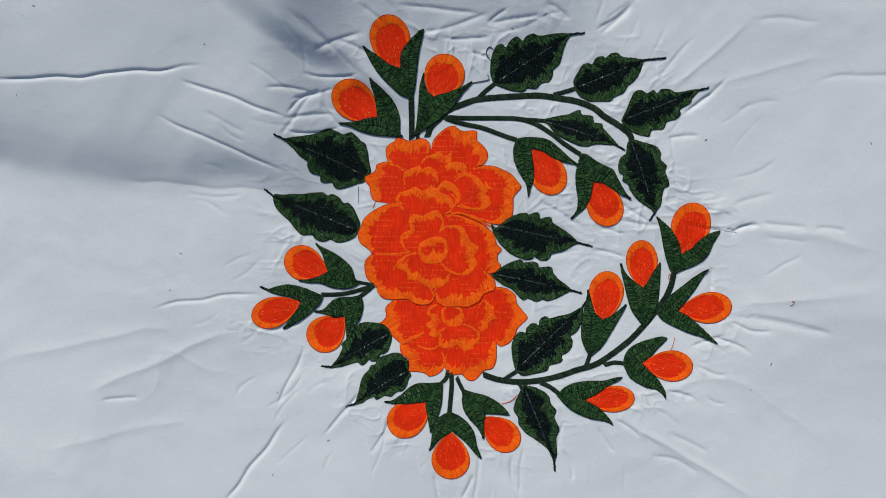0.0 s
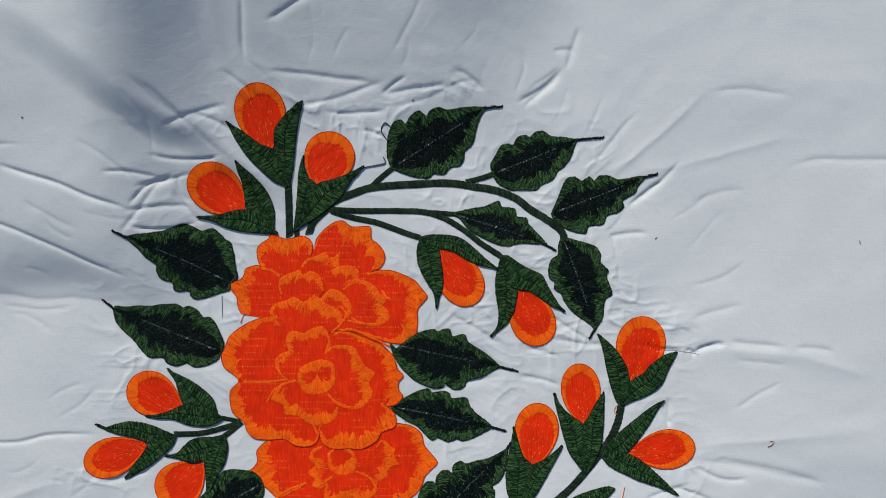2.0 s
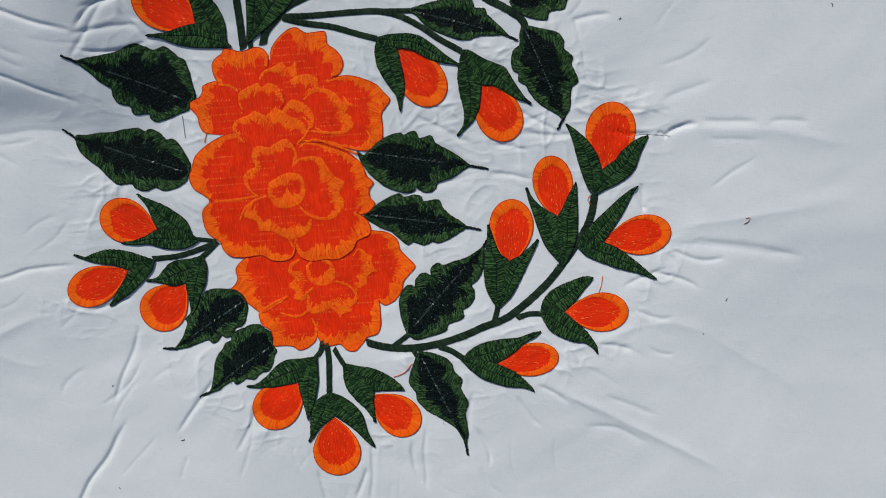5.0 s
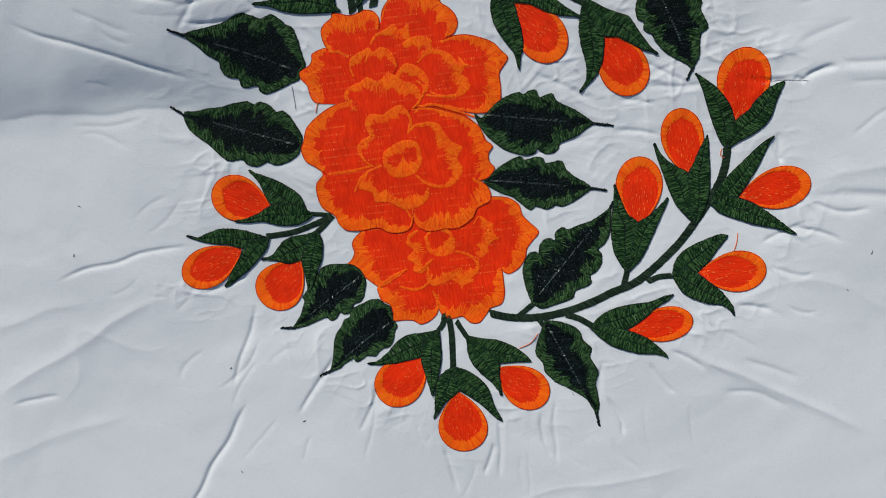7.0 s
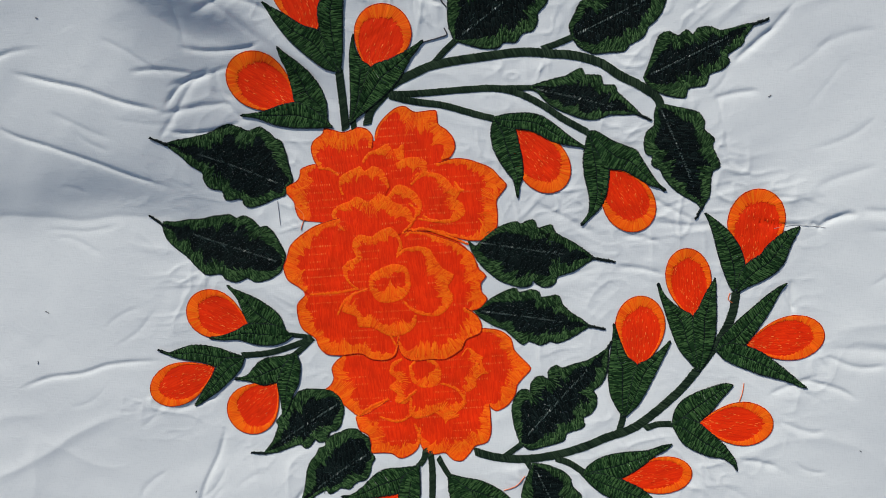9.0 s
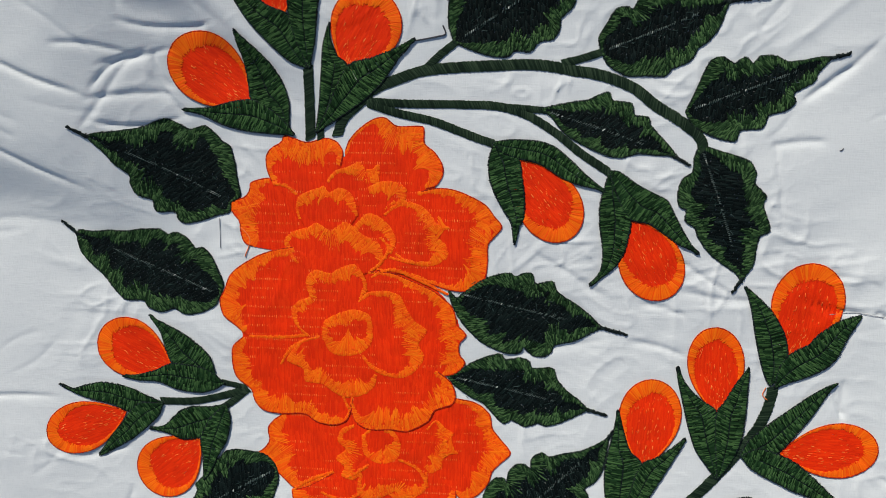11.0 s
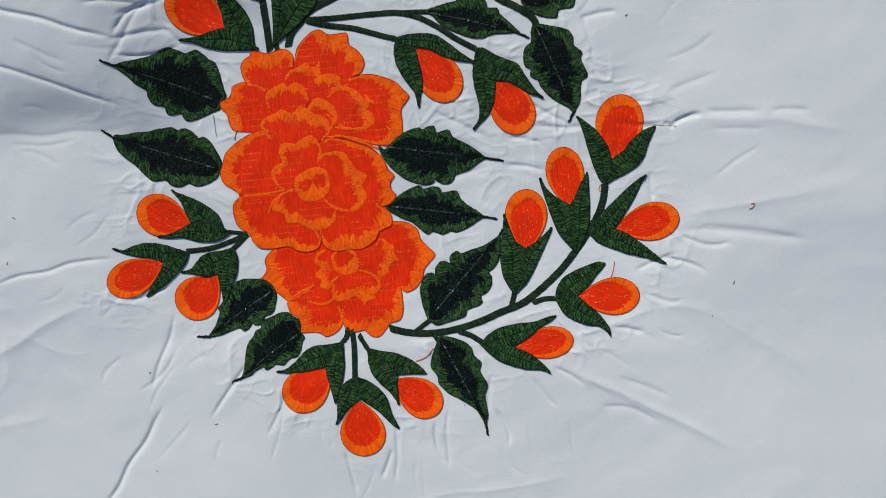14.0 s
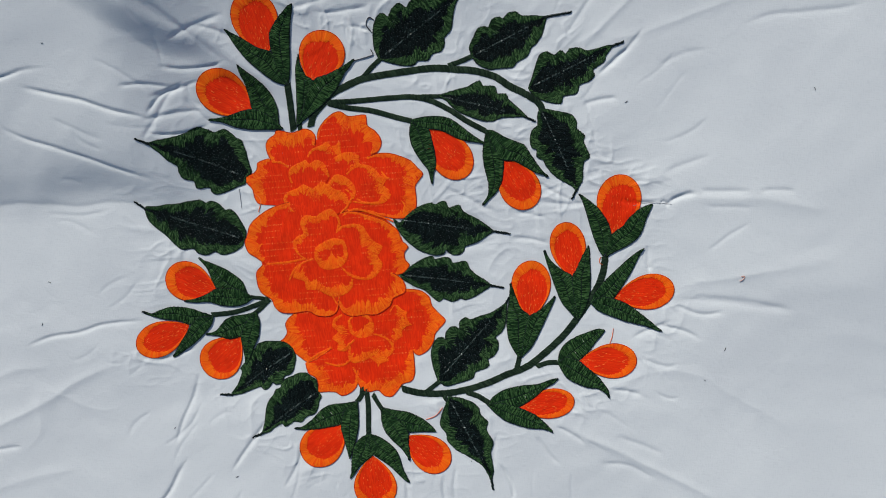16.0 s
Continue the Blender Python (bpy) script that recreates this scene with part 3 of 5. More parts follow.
def bud(where, ax, ay, bx, by, w, sepals, round_at=0.60):
    """A flower bud: a drop of red-orange with a light rim round its head, held by two green sepals."""
    t = thing("embroidered_bud", ax, ay, BUD_LABEL + where, "flower bud", "embroidered buds")
    s, p, l, n = axis_points(ax, ay, bx, by, 0.0, 120)
    s = 0.5 - 0.5 * np.cos(s * math.pi)
    p = np.column_stack([ax + (bx - ax) * s, ay + (by - ay) * s])
    f = np.where(s < round_at, np.sin(0.5 * math.pi * np.clip(s / round_at, 0, 1)) ** 0.85, np.sqrt(np.clip(1 - ((s - round_at) / (1 - round_at)) ** 2, 0, 1)))
    right, left = p - l * (0.5 * w * f)[:, None], p + l * (0.5 * w * f)[:, None]
    poly = np.vstack([right, left[::-1]])
    ang = math.atan2(by - ay, bx - ax)
    st = Stitches(0.08)
    fill(st, poly, ang + radians(rng.uniform(-8, 8)), 0.34, 6.0, 0.62, 0.1, 0.5, 0.015, 0.5)
    body = st.mesh("bud_petal", FILL, t)
    st = Stitches(0.2)
    outline(st, poly, 0.52, 0.45)
    st.mesh("outline", EDGE_RED, body)
    st = Stitches(0.14)
    lean = rng.uniform(-0.09, 0.09)
    band(st, poly, lambda k: 0.225 * w * (0.10 + 0.9 * math.sin(math.pi * (k + lean * math.sin(math.pi * k))) ** 2.6), 0.52, 0.12, 0.54, 0.16, 0.3, 0.40, 0.06, 4)
    st.mesh("rim", RIM, body)
    st = Stitches()
    for _ in range(int(n * 1.7)):
        k = rng.uniform(0.12, 0.72)
        i = int(k * 119)
        r = rng.uniform(-0.30, 0.30) * w * f[i]
        x, y = p[i] + l[i] * r
        e = rng.uniform(0.7, 1.9)
        da = ang + rng.uniform(-0.35, 0.35)
        st.add(x, y, x + math.cos(da) * e, y + math.sin(da) * e, 0.43, 0.30)
    st.mesh("fleck_stitch", FLECK, body)
    for k, sides in enumerate(sepals):
        sepal(t, *sides, 0.70 + 0.12 * k)
    return t


def curve_points(pts, count=24):
    """A smooth line through a few points."""
    p = [Vector((*pts[0], 0))] + [Vector((*q, 0)) for q in pts] + [Vector((*pts[-1], 0))]
    out = []
    for i in range(1, len(p) - 2):
        for k in range(count):
            u = k / count
            a, b, c, d = p[i - 1], p[i], p[i + 1], p[i + 2]
            v = 0.5 * ((2 * b) + (c - a) * u + (2 * a - 5 * b + 4 * c - d) * u * u + (3 * b - a - 3 * c + d) * u ** 3)
            out.append((v.x, v.y))
    out.append(tuple(pts[-1]))
    return np.array(out)


def twig(width, *pts):
    """A stalk of close slanted satin stitches."""
    p, k = resample(curve_points(pts), 0.40)
    g = np.gradient(p, axis=0)
    g /= np.maximum(np.hypot(g[:, 0], g[:, 1])[:, None], 1e-6)
    st = Stitches()
    for i in range(len(p)):
        w = 0.5 * width * rng.uniform(0.92, 1.1)
        nx, ny = -g[i, 1], g[i, 0]
        st.add(p[i, 0] + nx * w - g[i, 0] * w * 0.5, p[i, 1] + ny * w - g[i, 1] * w * 0.5, p[i, 0] - nx * w + g[i, 0] * w * 0.5, p[i, 1] - ny * w + g[i, 1] * w * 0.5, 0.38 + rng.uniform(-0.04, 0.04), 0.58)
    return tagged(st.mesh("embroidered_twig", STEM, None), TWIG_LABEL, "twig", "embroidered twigs")


LEAF_LABEL = "dark green embroidered leaf with black heart "
BUD_LABEL = "orange embroidered bud in dark green sepals "
TWIG_LABEL = "dark green satin-stitched twig on white cotton cloth"

# ---- the embroidery, in millimetres from the large flower's heart ----
# flowers, the overlapped ones first
flower = thing("embroidered_flower", 0, 0, "red-orange embroidered blossom with light orange scalloped petal rims", "flower", "embroidered flowers")
under(flower, 5.0, 40.0, 36.0, 30.0)
petal(flower, 0, [(-37.8, 32.9, 4.7), (-42, 34.6, 5.2), (-43.5, 38.9, 5.2), (-43.9, 43, 7.1), (-46.9, 47, 10.6), (-47.5, 50.8, 11.3), (-42, 52.5, 8.2), (-39.6, 55.5, 6.6), (-39.1, 58.4, 4.7), (-34.8, 60, 2.8), (-31.8, 60.5, 1.9)], [(-19.9, 52.5), (-17.9, 30)])
petal(flower, 1, [(-30.2, 58.5, 1.9), (-32.2, 63.4, 2.3), (-32.6, 68.9, 3.5), (-30.4, 72.2, 5.5), (-26.5, 74.5, 6.9), (-25.3, 77.1, 8.7), (-21.9, 76.3, 9.2), (-16.2, 74.6, 7.7), (-9.4, 76.4, 8.6), (-4.9, 75.2, 7.7), (-2.4, 71.5, 4.1), (-3.3, 66.1, 1.4)], [(-1.6, 50.7), (-22.3, 50.2)])
petal(flower, 1, [(-1.5, 70.9, 0.9), (0.1, 75.5, 1.1), (4.2, 80.2, 1.1), (9.7, 84, 1.8), (14.2, 84.6, 7.1), (18.6, 81.5, 8.9), (25.3, 81.6, 9.2), (29, 81.2, 8.8), (29.3, 75.2, 7.9), (33.1, 72, 8.4), (36.1, 67.8, 8.0), (36.6, 63.5, 7.6), (34, 59.1, 5.8), (30, 57.9, 2.2)], [(23.4, 46.8), (0.7, 50.7)])
petal(flower, 2, [(26.7, 56.3, 1.1), (34.4, 58, 2.0), (41.1, 57.5, 3.5), (47.8, 55, 4.8), (53.4, 51.9, 5.7), (56.8, 47.6, 7.5), (59.8, 43.7, 9.7), (57, 39.9, 8.4), (54.4, 36.5, 7.0), (54.4, 29.9, 8.0), (53.6, 23.1, 8.6), (49.7, 18.9, 7.2), (45.2, 17.7, 5.0), (39.5, 18.2, 2.3), (32.7, 20.2, 1.6), (21.3, 23.9, 1.2), (11, 25.2, 0.9)], [(5.2, 30.7), (7.5, 48.7), (16.6, 55.5)])
petal(flower, 3, [(16.6, 50, 0.9), (21.5, 52.3, 1.4), (27.8, 51.3, 3.2), (31.9, 48.1, 4.5), (34.6, 44.2, 4.5), (39.6, 42.8, 6.2), (33.6, 40, 4.1), (38.1, 36.1, 5.0), (38.9, 31.6, 5.4), (34.9, 28.2, 4.6), (29.2, 27.3, 1.8), (22.4, 28.9, 1.1), (18.3, 31.5, 0.9)], [(12.1, 39.9)])
petal(flower, 3, [(-8.8, 59.8, 0.9), (-5.6, 63.8, 1.8), (-0.4, 65.5, 2.7), (4.4, 67.5, 4.1), (7.1, 63.6, 4.5), (11.8, 66.7, 6.3), (11.6, 59.3, 2.7)], [(10.9, 52.1), (-3.9, 51.7)])
petal(flower, 4, [(7.5, 57.9, 2.7), (13.2, 60.2, 5.0), (18.8, 59.9, 5.9), (22.4, 57.3, 5.4), (21.5, 52.3, 2.7), (18.2, 50.2, 1.4), (14.3, 47, 0.9)], [(5.3, 45.3), (3, 53)])
petal(flower, 4, [(-20, 44.7, 0.9), (-21.1, 49.1, 1.4), (-19.9, 53.6, 3.7), (-15.3, 55.9, 4.6), (-11.8, 57.1, 2.7), (-10, 57.8, 6.0), (-7.7, 55.4, 2.3), (-3.8, 57.3, 5.0), (0.3, 55.6, 5.0), (2.3, 51.9, 3.2), (3.4, 46.8, 0.9)], [(-1.6, 39.5), (-15.5, 39.2)])
petal(flower, 4.5, [(-0.5, 38.4, 1.2), (2.5, 43, 2.8), (7.5, 47.6, 4.1), (13.2, 45.5, 5.0), (17.1, 41.1, 4.1), (18.5, 36.7, 3.2), (16.7, 32.1, 1.4)], [(5.2, 28.4)])
petal(flower, 4.8, [(-21.5, 27.2, 0.7), (-24.9, 33.3, 1.2), (-25.5, 36.7, 2.1), (-22.4, 39.5, 3.0), (-16.6, 41.4, 4.1), (-12.7, 43.3, 3.7), (-7.4, 40.3, 7.8), (-1.6, 44, 5.5), (5.2, 39.3, 6.8), (11, 36.5, 7.3), (13.5, 32.1, 4.6), (12.6, 27.5, 1.8), (8.7, 24.5, 0.7)], [(-4, 20.2), (-13.3, 21)])
vein(flower, 2, (-30.0, 58.0), (-25.0, 57.0), (-21.0, 54.0))
vein(flower, 4, (-26.0, 36.0), (-25.0, 31.0), (-21.0, 27.0))
vein(flower, 3, (16.0, 30.0), (25.0, 28.0), (32.0, 28.0))
vein(flower, 3, (14.0, 49.0), (19.0, 52.0), (26.0, 51.0))
vein(flower, 5, (12.0, 38.0), (15.0, 34.0), (12.0, 28.0))
flower = thing("embroidered_flower", 0, 0, "smaller red-orange embroidered blossom with a ringed heart", "flower", "embroidered flowers")
under(flower, 12.0, -50.0, 36.0, 30.0)
petal(flower, 0, [(-27.2, -35.9, 2.4), (-31.6, -39, 4.9), (-34.2, -42.8, 6.8), (-33.5, -47.7, 6.9), (-36, -51.6, 6.0), (-38.6, -53.7, 7.4), (-34.2, -55.7, 9.8), (-31.3, -60.1, 7.4), (-26.5, -64.8, 5.9), (-22.8, -67.8, 3.5), (-17.9, -66.8, 1.7), (-10.6, -62.6, 1.2), (-6.4, -59.9, 0.7)], [(7.6, -49.2), (0.4, -32.6)])
petal(flower, 1, [(-24.1, -68.9, 4.9), (-22.9, -74.7, 7.4), (-18.5, -78.2, 6.9), (-17.4, -83.2, 6.0), (-18.2, -87.1, 5.0), (-12, -87.4, 5.4), (-7.1, -88.1, 4.9), (-3.4, -90.7, 7.4), (1.5, -89.6, 5.9), (6.4, -85.5, 2.9), (8.1, -77.8, 1.0)], [(7.6, -59.1), (-11.8, -62.7)])
petal(flower, 1, [(40.3, -25.9, 0.9), (50.7, -27.7, 2.8), (56.6, -32.2, 5.5), (57.9, -38.1, 5.1), (61.4, -42.7, 5.5), (65.5, -48, 8.8), (61.7, -52.3, 7.4), (58.3, -56.1, 6.1), (56.8, -61.1, 6.5), (52.7, -66.2, 5.1), (46.9, -68.6, 3.8), (43.3, -65.6, 1.4)], [(24.3, -63), (14.7, -39.1), (28.7, -28.8)])
petal(flower, 2, [(43.8, -64.8, 2.4), (43.9, -71.7, 4.7), (43.6, -79.2, 6.2), (41.3, -84.4, 6.7), (35.3, -86, 6.2), (33, -88.7, 8.2), (28.2, -93.4, 9.6), (23.4, -92.7, 9.2), (19.7, -88.9, 7.3), (13.7, -89.5, 6.3), (8.8, -86.6, 4.9), (7.1, -80.3, 2.0), (7.6, -75.3, 1.0)], [(7.6, -56.6), (31.4, -55.2)])
petal(flower, 3, [(1.6, -39, 1.0), (-3.2, -41.2, 1.9), (-4.9, -46.2, 2.4), (-1.5, -49.7, 5.3), (-5.6, -53.6, 4.4), (-2, -57.1, 4.9), (-3.3, -60.9, 3.9), (1.6, -62.4, 2.4), (5.2, -59.2, 1.4), (8.8, -55.3, 0.7)], [(17.1, -46.3), (12.3, -39.2)])
petal(flower, 3, [(31.6, -39.4, 0.7), (35.3, -35.6, 0.9), (39.4, -39, 3.7), (42.4, -41.3, 6.1), (39.4, -45.1, 2.8), (44.4, -49.1, 7.5), (38.4, -50, 4.2), (38, -54.9, 6.1), (33.8, -58, 6.7), (30.7, -55.8, 1.9)], [(19.5, -55.9), (21.8, -41.2)])
petal(flower, 4, [(4.5, -59.2, 1.0), (3.2, -66.8, 2.4), (6.4, -70.3, 5.3), (13.6, -69.1, 5.3), (19.6, -66.3, 4.3), (21.1, -73.7, 8.7), (23.4, -68.5, 4.8), (29.1, -67.2, 4.3), (31.9, -63.8, 1.9), (32.1, -57.6, 0.9)], [(27.7, -48.1), (8.8, -49.1)])
petal(flower, 4.5, [(5.2, -43.2, 1.4), (5.7, -50.5, 2.4), (10, -54.2, 5.7), (14.7, -54.7, 6.2), (19.5, -52.5, 5.2), (21.1, -47.3, 4.2), (19.4, -42.5, 2.4), (15.9, -39.8, 1.9), (9.9, -39.3, 1.0)], [])
vein(flower, 3.5, (-12.0, -69.0), (-3.0, -72.0), (4.0, -69.0), (7.0, -64.0))
vein(flower, 2.5, (-24.0, -69.0), (-16.0, -64.0), (-7.0, -60.0))
vein(flower, 3.5, (7.0, -84.0), (8.0, -79.0), (6.0, -73.0))
vein(flower, 5.5, (20.0, -53.0), (28.0, -57.0), (32.0, -64.0))
vein(flower, 5.5, (-1.0, -62.0), (3.0, -60.0), (8.0, -56.0))
flower = thing("embroidered_flower", 0, 0, "large red-orange embroidered blossom overlapping its two neighbours", "flower", "embroidered flowers")
under(flower, 0.0, 0.0, 44.0, 29.0)
petal(flower, 5, [(-22.5, 33.3, 1.9), (-29.6, 32, 3.3), (-36.7, 29.5, 5.2), (-43.9, 25.2, 6.7), (-48.3, 21.1, 7.2), (-50.6, 15.2, 7.2), (-52.7, 10.5, 9.1), (-51.2, 4.6, 8.5), (-46.9, 1.2, 5.3), (-43.4, -1.9, 1.9)], [(-35.1, -7.8), (-4.2, -6.5), (5.2, 23.9), (-13.3, 30.2)])
petal(flower, 6, [(-43.5, -4.1, 1.9), (-47.7, -8.3, 4.9), (-48.1, -15.5, 5.8), (-46.3, -21.5, 5.3), (-40.8, -26, 4.9), (-39.3, -30.8, 6.3), (-35.7, -34.8, 6.9), (-28.4, -35.9, 6.8), (-18.7, -35.4, 5.8), (-13.5, -38.6, 4.3), (-6.8, -39.5, 3.4), (-1.5, -37.5, 1.9), (0.7, -32.5, 1.0), (1.6, -26.5, 0.7)], [(5.2, -10.9), (-18.3, 0), (-37.4, -2.7)])
petal(flower, 5, [(7.5, 24.4, 0.7), (16.7, 24.2, 1.4), (23.6, 21.7, 2.8), (32.7, 17.9, 3.2), (37.3, 14.7, 4.6), (40.8, 11.4, 6.3), (42.5, 6.9, 6.4), (43, 4.1, 6.8), (46.7, 0.1, 10.0), (44, -3.4, 6.8), (44.1, -8.1, 6.9), (46.5, -11.5, 9.1), (42.4, -15.9, 6.0), (37.8, -17, 1.8)], [(17, -22.2), (0.6, 3)])
petal(flower, 7, [(35, -15, 1.4), (40.2, -18.8, 4.1), (42.6, -23.4, 6.5), (42, -28.2, 8.8), (34.6, -31.4, 6.5), (32.3, -35.8, 6.6), (24.1, -40.5, 7.1), (17.1, -40.2, 8.1), (9.9, -40.6, 9.0), (5.2, -39.6, 7.1), (1.6, -36.1, 2.9), (0.5, -30.1, 1.0)], [(0.5, -13.4), (19.2, -5.6)])
petal(flower, 7.4, [(-17.1, -2.8, 0.7), (-21.8, 2.2, 1.2), (-23.4, 8, 3.3), (-20.5, 11.6, 4.2), (-16, 13.6, 2.8), (-17.4, 18.1, 3.3), (-16.6, 22.1, 4.7), (-13.3, 24.5, 4.2), (-7.5, 23.3, 3.7), (-4, 25.4, 5.1), (1.8, 27.2, 6.4), (5.2, 23.9, 2.8), (6.4, 20.1, 0.9), (5.2, 15.2, 0.7)], [(7.5, 5.6), (-4.2, -4.2)])
petal(flower, 8, [(3.6, 12.4, 0.7), (7.5, 16, 1.4), (14.5, 16.9, 2.3), (20.2, 15.2, 4.1), (22.5, 10.7, 5.5), (26, 5.1, 6.4), (31.1, 1.4, 8.7), (27.7, -4.1, 5.6), (29.9, -8.7, 6.0), (29, -12.2, 5.1), (25.1, -16.6, 3.3), (19.3, -18.5, 1.9), (12.3, -16.5, 1.4), (8, -13.6, 0.7)], [(-4.2, -1.8)])
petal(flower, 9, [(-12.4, -2.6, 0.7), (-19.5, -4.8, 1.0), (-23.7, -9.2, 2.4), (-25.4, -13.3, 9.1), (-19, -16.2, 3.4), (-18.1, -21.4, 6.2), (-11.4, -22.3, 5.3), (-6.7, -25.2, 5.7), (-1.9, -27.4, 6.2), (5.2, -26.3, 6.1), (9.9, -22.5, 3.3), (11.1, -17.7, 0.9)], [(5.2, -3.8), (-4.1, 0.5)])
petal(flower, 10, [(-11.2, -2.1, 2.1), (-10, 3.8, 3.1), (-4.1, 7.3, 5.2), (1.7, 8.9, 5.6), (7.5, 7.4, 3.3), (9.4, 2.2, 1.9), (9, -3.7, 3.3), (5.2, -8.5, 7.1), (-1.8, -10.2, 8.6), (-7.7, -8.6, 6.7)], [])
vein(flower, 5.5, (9.0, 22.0), (17.0, 25.0), (28.0, 21.0), (39.0, 16.0))
vein(flower, 7, (5.0, 23.0), (6.0, 18.0), (4.0, 14.0))
vein(flower, 6, (-41.0, -4.0), (-27.0, -4.0), (-13.0, -2.0))
vein(flower, 7, (-28.0, -15.0), (-22.0, -7.0), (-12.0, -3.0))
vein(flower, 7.5, (-0.0, -32.0), (-2.0, -26.0), (1.0, -20.0))
vein(flower, 8.5, (5.0, -10.0), (9.0, -15.0), (15.0, -18.0))
# leaves: stalk end, tail start and tip, then the two toothed sides from stalk to tail
leaf("beside the blossoms", (-47.5, 50.8), (-99.6, 76.1), (-106.1, 79.6),
     [(-43.6, 53.2), (-44.4, 58.7), (-45.2, 65.4), (-46.8, 72.4), (-49.6, 74.1), (-51.8, 76.7), (-55.9, 80.2), (-61.6, 78.8), (-65.7, 81), (-70.3, 82.7), (-74.4, 81.5), (-79.9, 79.3), (-87.1, 78.1), (-95.4, 77.1)],
     [(-48, 47), (-52.8, 45.5), (-60, 43.1), (-65.3, 42), (-68.3, 43.6), (-69.4, 46.5), (-76.6, 46.8), (-77.8, 51.3), (-83, 53), (-85.2, 56.8), (-85.5, 61.3), (-90.1, 65.1), (-93.5, 69.5), (-96.9, 73.1)])
leaf("beside the blossoms", (-52.6, 12.8), (-110.6, 36.8), (-116.5, 42),
     [(-51.3, 17.5), (-53.5, 23.3), (-56.2, 29), (-59.2, 31.9), (-62.3, 31.6), (-65.5, 35.6), (-69.7, 37.8), (-73.4, 37), (-76.4, 39), (-84.2, 38.8), (-90.3, 37.8), (-96.3, 38.1), (-103.7, 37.4), (-108.6, 38)],
     [(-55.2, 8.5), (-61.3, 5.5), (-67.4, 4.8), (-71.5, 7), (-77.1, 5.4), (-82, 7.1), (-84.3, 9.9), (-91.6, 10.3), (-96.3, 14.9), (-99.8, 19.5), (-105.6, 25.2), (-109.1, 29.8)])
leaf("beside the blossoms", (39.6, 17.7), (99.5, 5.1), (109.7, 2.6),
     [(43, 14.9), (48.5, 19.6), (55.2, 23.6), (62.9, 25.6), (65.2, 24.1), (68.5, 25.4), (71.8, 25.5), (73.5, 21.5), (79.6, 22.8), (82, 18.4), (88.7, 14.2), (94.4, 9.9)],
     [(42, 10.3), (46.6, 3.6), (52.4, -2), (57, -4.5), (62.7, -6.6), (67.7, -6.4), (69.4, -4), (72.9, -6.9), (77.4, -7.4), (80.2, -5.4), (81.7, -2.6), (89.4, -0.5), (95.8, 3.2)])
leaf("beside the blossoms", (39.7, -16.9), (95.5, -28.4), (102.9, -30.4),
     [(43.6, -15.1), (49.2, -11.4), (56, -8.3), (60.5, -7.4), (62.4, -9.6), (68.4, -8.7), (71.8, -9.9), (73.1, -12.7), (80.9, -12.3), (82.9, -16.9), (86.9, -21.3), (91.5, -24.6)],
     [(42.5, -20.6), (49.5, -25.4), (54.2, -27.6), (58.9, -32.5), (62.4, -35.5), (65.8, -34.1), (70.4, -36.2), (73.8, -35.6), (76.1, -34.8), (79.5, -35.8), (86.2, -33.5), (91.7, -30.4)])
leaf("hanging from the long twig", (63.4, -96.5), (85.8, -151.9), (86.4, -159.2),
     [(57.9, -108.7), (57, -114.8), (60.1, -119.7), (60.8, -125), (65.6, -130.9), (71.2, -134.5), (78.2, -139.7), (81.8, -143.2), (83.8, -147.4)],
     [(70, -97.7), (77.1, -100.7), (81.1, -104.7), (82.2, -109.3), (86.2, -114.2), (84.9, -118.7), (86.9, -123.5), (88.6, -128.2), (86.6, -134.2), (87, -140.5), (87.4, -146.7)])
leaf("under the small blossom", (-30.8, -60), (-73.3, -85), (-80.2, -84.2),
     [(-32.5, -56.9), (-36.1, -54.1), (-41, -53.1), (-47.2, -52.7), (-52.1, -53.7), (-54.7, -56.4), (-57.3, -58.3), (-59.1, -61.6), (-62.5, -65.6), (-65.1, -68.3), (-64.4, -70.8), (-66.1, -74.8), (-68, -78.7), (-70.7, -82)],
     [(-30.1, -63.7), (-30.9, -67.6), (-32.8, -72.7), (-35.3, -74.7), (-38.5, -75.6), (-40.4, -79.6), (-44.1, -80.3), (-46.1, -78.7), (-49.2, -82.2), (-51.7, -82.9), (-54.2, -81), (-60.6, -82.7), (-67, -84.6)])
leaf("under the small blossom", (-18.2, -87.1), (-56.4, -111.4), (-62.9, -113.7),
     [(-18.1, -83.2), (-18.6, -79.5), (-21.7, -77.1), (-24.2, -74.7), (-29.1, -74.5), (-32.8, -76), (-37.1, -77.3), (-40.4, -79.6), (-41.2, -82.7), (-44.2, -83.7), (-46.3, -87.1), (-49.4, -90.4), (-51.6, -95.3), (-52.8, -101.1), (-54.4, -106.5)],
     [(-16.5, -90), (-18.2, -93), (-19.5, -97.5), (-22.1, -101), (-25.8, -101.8), (-28.3, -103.3), (-30.4, -105.5), (-35.2, -104.6), (-37.2, -106), (-41, -107.6), (-42.7, -105.6), (-47.4, -107.5), (-51.2, -110.2)])
